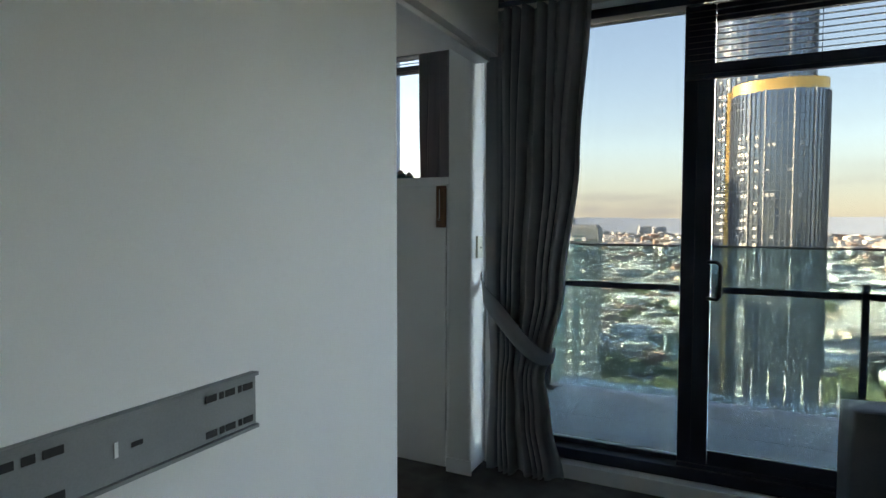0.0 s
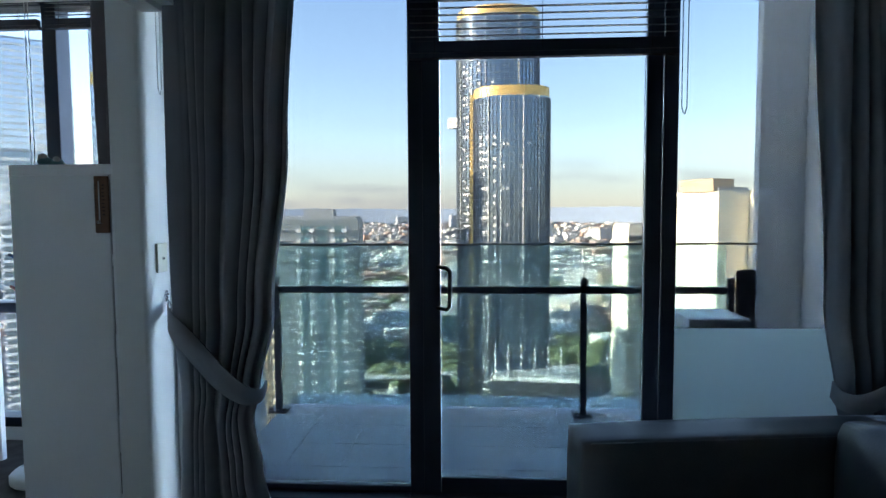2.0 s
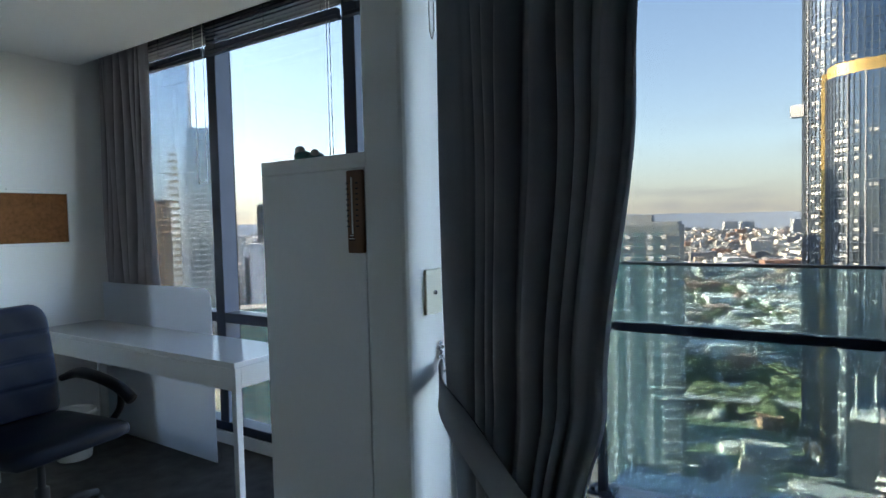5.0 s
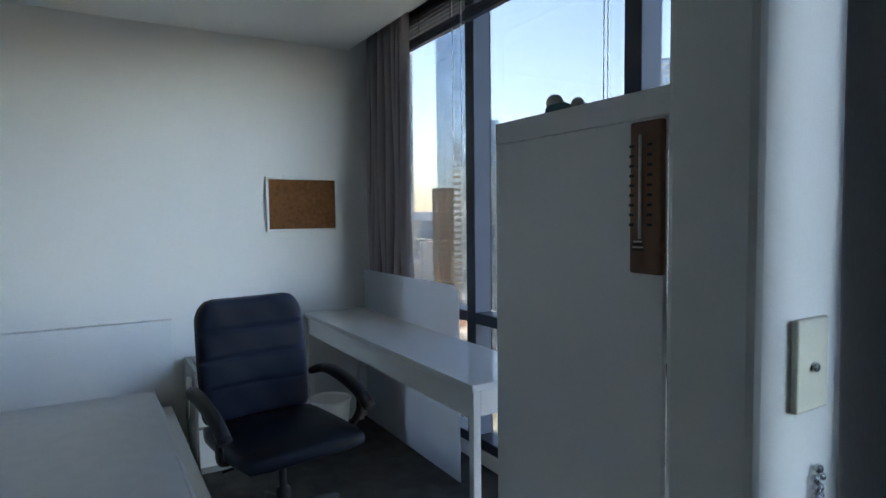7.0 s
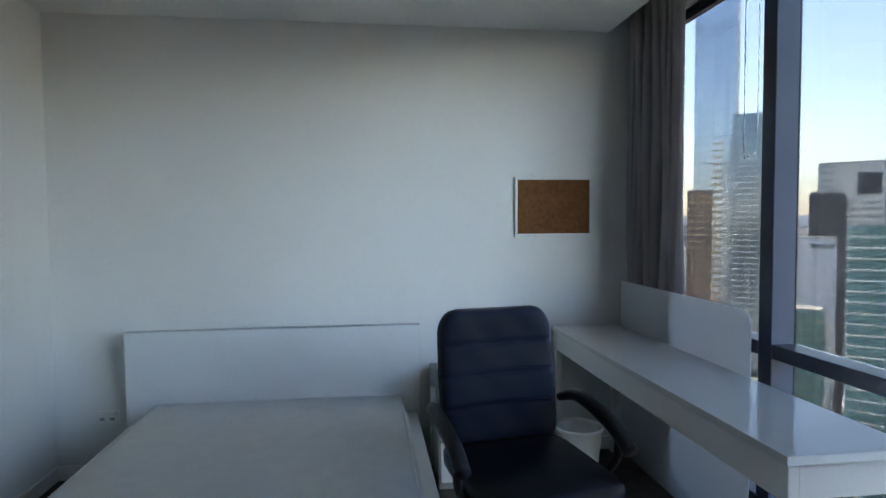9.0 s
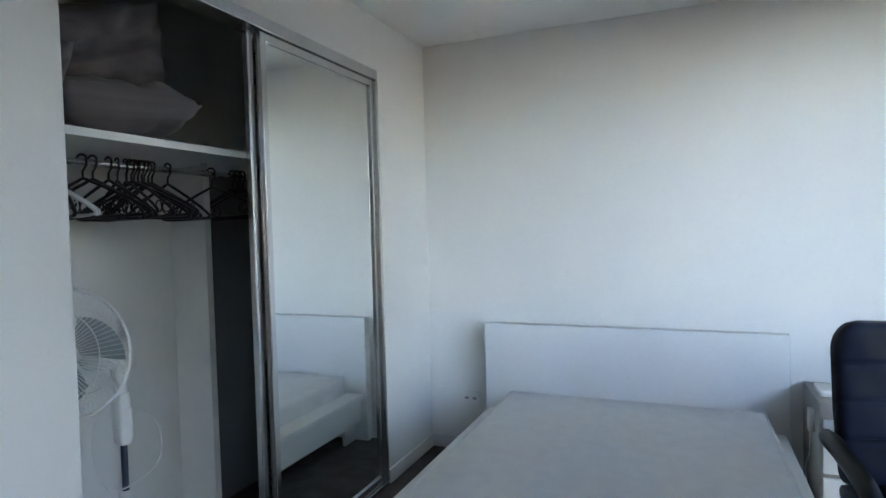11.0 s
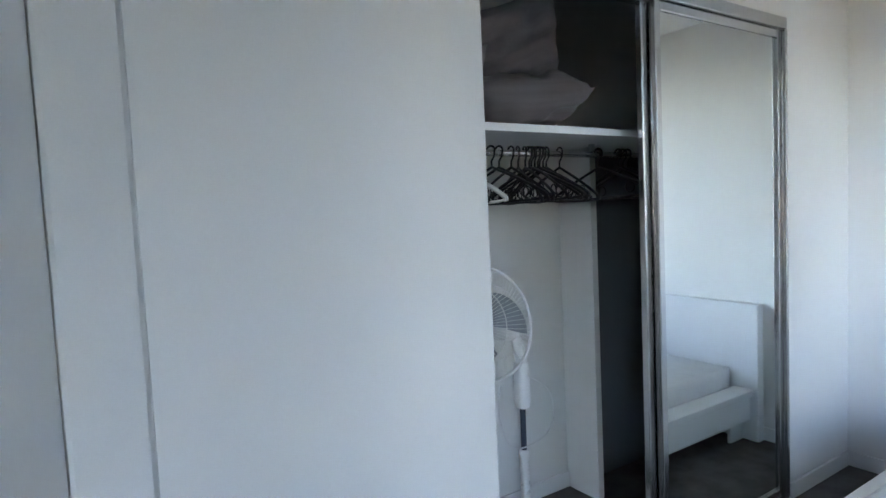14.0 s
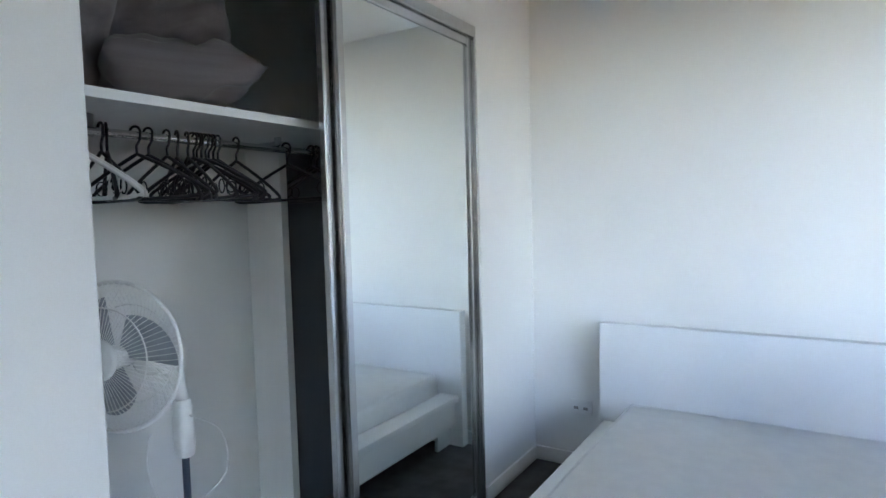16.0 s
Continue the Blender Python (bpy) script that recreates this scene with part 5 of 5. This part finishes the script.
def boxes(name, count, material, rmin, rmax, az0, az1, size, height, label, power=1.0):
    vs, fs = [], []
    for _ in range(count):
        a = radians(rng.uniform(az0, az1))
        r = rmin + (rmax - rmin) * rng.random() ** power
        x, y = r * math.cos(a), r * math.sin(a)
        s = 1 + r / 2500
        w, d, h = rng.uniform(*size) * s, rng.uniform(*size) * s, rng.uniform(*height) * s
        c, sn = math.cos(0.4), math.sin(0.4)
        i = len(vs)
        for z in (GZ, GZ + h):
            for px, py in ((-w, -d), (w, -d), (w, d), (-w, d)):
                vs.append((x + (px * c - py * sn) / 2, y + (px * sn + py * c) / 2, z))
        fs += [(i + 4, i + 5, i + 6, i + 7), (i, i + 1, i + 5, i + 4), (i + 1, i + 2, i + 6, i + 5), (i + 2, i + 3, i + 7, i + 6), (i + 3, i, i + 4, i + 7)]
    me = bpy.data.meshes.new(name)
    me.from_pydata(vs, [], fs)
    me.materials.append(material)
    tagged(new(name, me), label, "buildings", kind="stuff")


boxes("suburb_roofs", 5200, ROOFS, 420, 4500, 50, 165, (8, 20), (4, 9), "endless low suburban roofs and small buildings", 1.3)
boxes("yard_buildings", 520, ROOFS, 175, 470, 58, 165, (3, 11), (1.5, 6), "small sheds, cars and yards far below")
boxes("warehouses", 420, ROOFS, 430, 1800, 55, 165, (14, 38), (5, 12), "broad warehouse and stadium roofs", 1.2)
BLOCKS = islands("block_mix", [(0.52, 0.51, 0.48), (0.34, 0.35, 0.36), (0.60, 0.58, 0.54), (0.26, 0.29, 0.32), (0.44, 0.42, 0.39)])
boxes("far_midrise", 80, BLOCKS, 900, 4400, 60, 165, (14, 30), (12, 30), "scattered distant mid-rise blocks", 1.0)
boxes("city_midrise", 160, BLOCKS, 640, 1700, 132, 165, (16, 30), (16, 60), "crowd of city blocks beyond the towers", 1.0)


def woods(name, count, spots, label):
    vs, fs = [], []
    for _ in range(count):
        cx, cy, rad = rng.choice(spots)
        a, q = rng.uniform(0, 6.28), rad * math.sqrt(rng.random())
        x, y, r = cx + q * math.cos(a), cy + q * 0.5 * math.sin(a), rng.uniform(3, 7)
        i = len(vs)
        for dz, k in ((0.2, 0.6), (0.7, 1.0), (1.2, 0.7)):
            for m in range(6):
                an = m * math.pi / 3 + rng.uniform(-0.3, 0.3)
                rr = r * k * rng.uniform(0.75, 1.2)
                vs.append((x + rr * math.cos(an), y + rr * math.sin(an), GZ + r * dz * rng.uniform(0.9, 1.15)))
        vs.append((x, y, GZ + 1.5 * r))
        for b in (0, 6):
            for m in range(6):
                fs.append((i + b + m, i + b + (m + 1) % 6, i + b + 6 + (m + 1) % 6, i + b + 6 + m))
        for m in range(6):
            fs.append((i + 12 + m, i + 12 + (m + 1) % 6, i + 18))
    me = bpy.data.meshes.new(name)
    me.from_pydata(vs, [], fs)
    me.materials.append(LEAF)
    tagged(new(name, me), label, "trees", kind="stuff")


spots = [(-60, 620, 130), (30, 760, 200), (160, 640, 150), (-20, 480, 70), (110, 420, 60), (-110, 380, 60), (-30, 330, 50), (90, 330, 30), (20, 380, 60), (130, 230, 30)] + [(rng.uniform(-1500, 1500), rng.uniform(900, 4500), rng.uniform(60, 260)) for _ in range(26)]
woods("park_trees", 5600, spots, "parkland trees between the suburbs")

for i, (x0, y0, x1, y1, w, z) in enumerate(((-260, 330, 420, 300, 22, 1.0), (-200, 290, 300, 380, 14, 7.0), (60, 200, 190, 420, 16, 0.6), (-90, 210, 40, 215, 18, 0.5), (-130, 230, -20, 420, 12, 0.8))):
    d = Vector((x1 - x0, y1 - y0, 0))
    bm = bmesh.new()
    box(bm, 0, d.length, -w / 2, w / 2, -0.5, 0.4, pose(x0, y0, GZ + z, 0, 0, math.degrees(math.atan2(d.y, d.x))))
    tagged(part("road", bm, ROAD if i != 1 else CONC), "city road far below" if i != 1 else "raised concrete viaduct far below", "road", kind="structure")

LAWN = surface("plaza_lawn", (0.07, 0.12, 0.07), (0.12, 0.17, 0.10), 0.06, 0.95, 0, 0.8, 0)
PAVING = surface("pale_path_paving", (0.50, 0.52, 0.50), (0.62, 0.63, 0.60), 0.2, 0.8, 0, 2, 0)
bm = bmesh.new()
box(bm, -72, -8, 226, 300, GZ, GZ + 0.7)
tagged(part("lawn", bm, LAWN), "green plaza lawn crossed by pale paths", "ground", kind="structure")
for pts in (((-70, 240), (-48, 246), (-32, 262), (-10, 268)), ((-66, 292), (-46, 276), (-34, 252), (-28, 228)), ((-72, 262), (-52, 262), (-36, 280), (-12, 292)),
            ((-56, 228), (-44, 240), (-30, 244), (-10, 238)), ((-30, 298), (-24, 276), (-22, 254), (-12, 230)), ((-68, 278), (-58, 262), (-56, 244), (-62, 228))):
    line = spline([(x, y, GZ + 0.8) for x, y in pts], 8)
    bm = bmesh.new()
    rows = []
    for k, p in enumerate(line):
        d = (line[min(k + 1, len(line) - 1)] - line[max(k - 1, 0)]).normalized()
        o = Vector((-d.y, d.x, 0)) * 0.9
        rows.append([bm.verts.new(p + q) for q in (o, -o, -o - Vector((0, 0, 0.3)), o - Vector((0, 0, 0.3)))])
    for a, b in zip(rows, rows[1:]):
        for k in range(4):
            bm.faces.new((a[k], a[(k + 1) % 4], b[(k + 1) % 4], b[k]))
    tagged(part("pavement", bm, PAVING), "pale curving path over the plaza lawn", "path", kind="structure")

# ---- balcony tiles ----
bm = bmesh.new()
box(bm, 0.002, 0.292, 0.002, 0.292, 0, 0.006)
me = finish(bm, "tile", TILE)
fl = bpy.data.objects["balcony_floor"]
for i in range(11):
    for j in range(5):
        x, y = -0.355 + i * 0.295, 3.745 + j * 0.295
        if x < 2.6:
            piece("tile", me, fl, Matrix.Translation((x, y, 0.0552)))
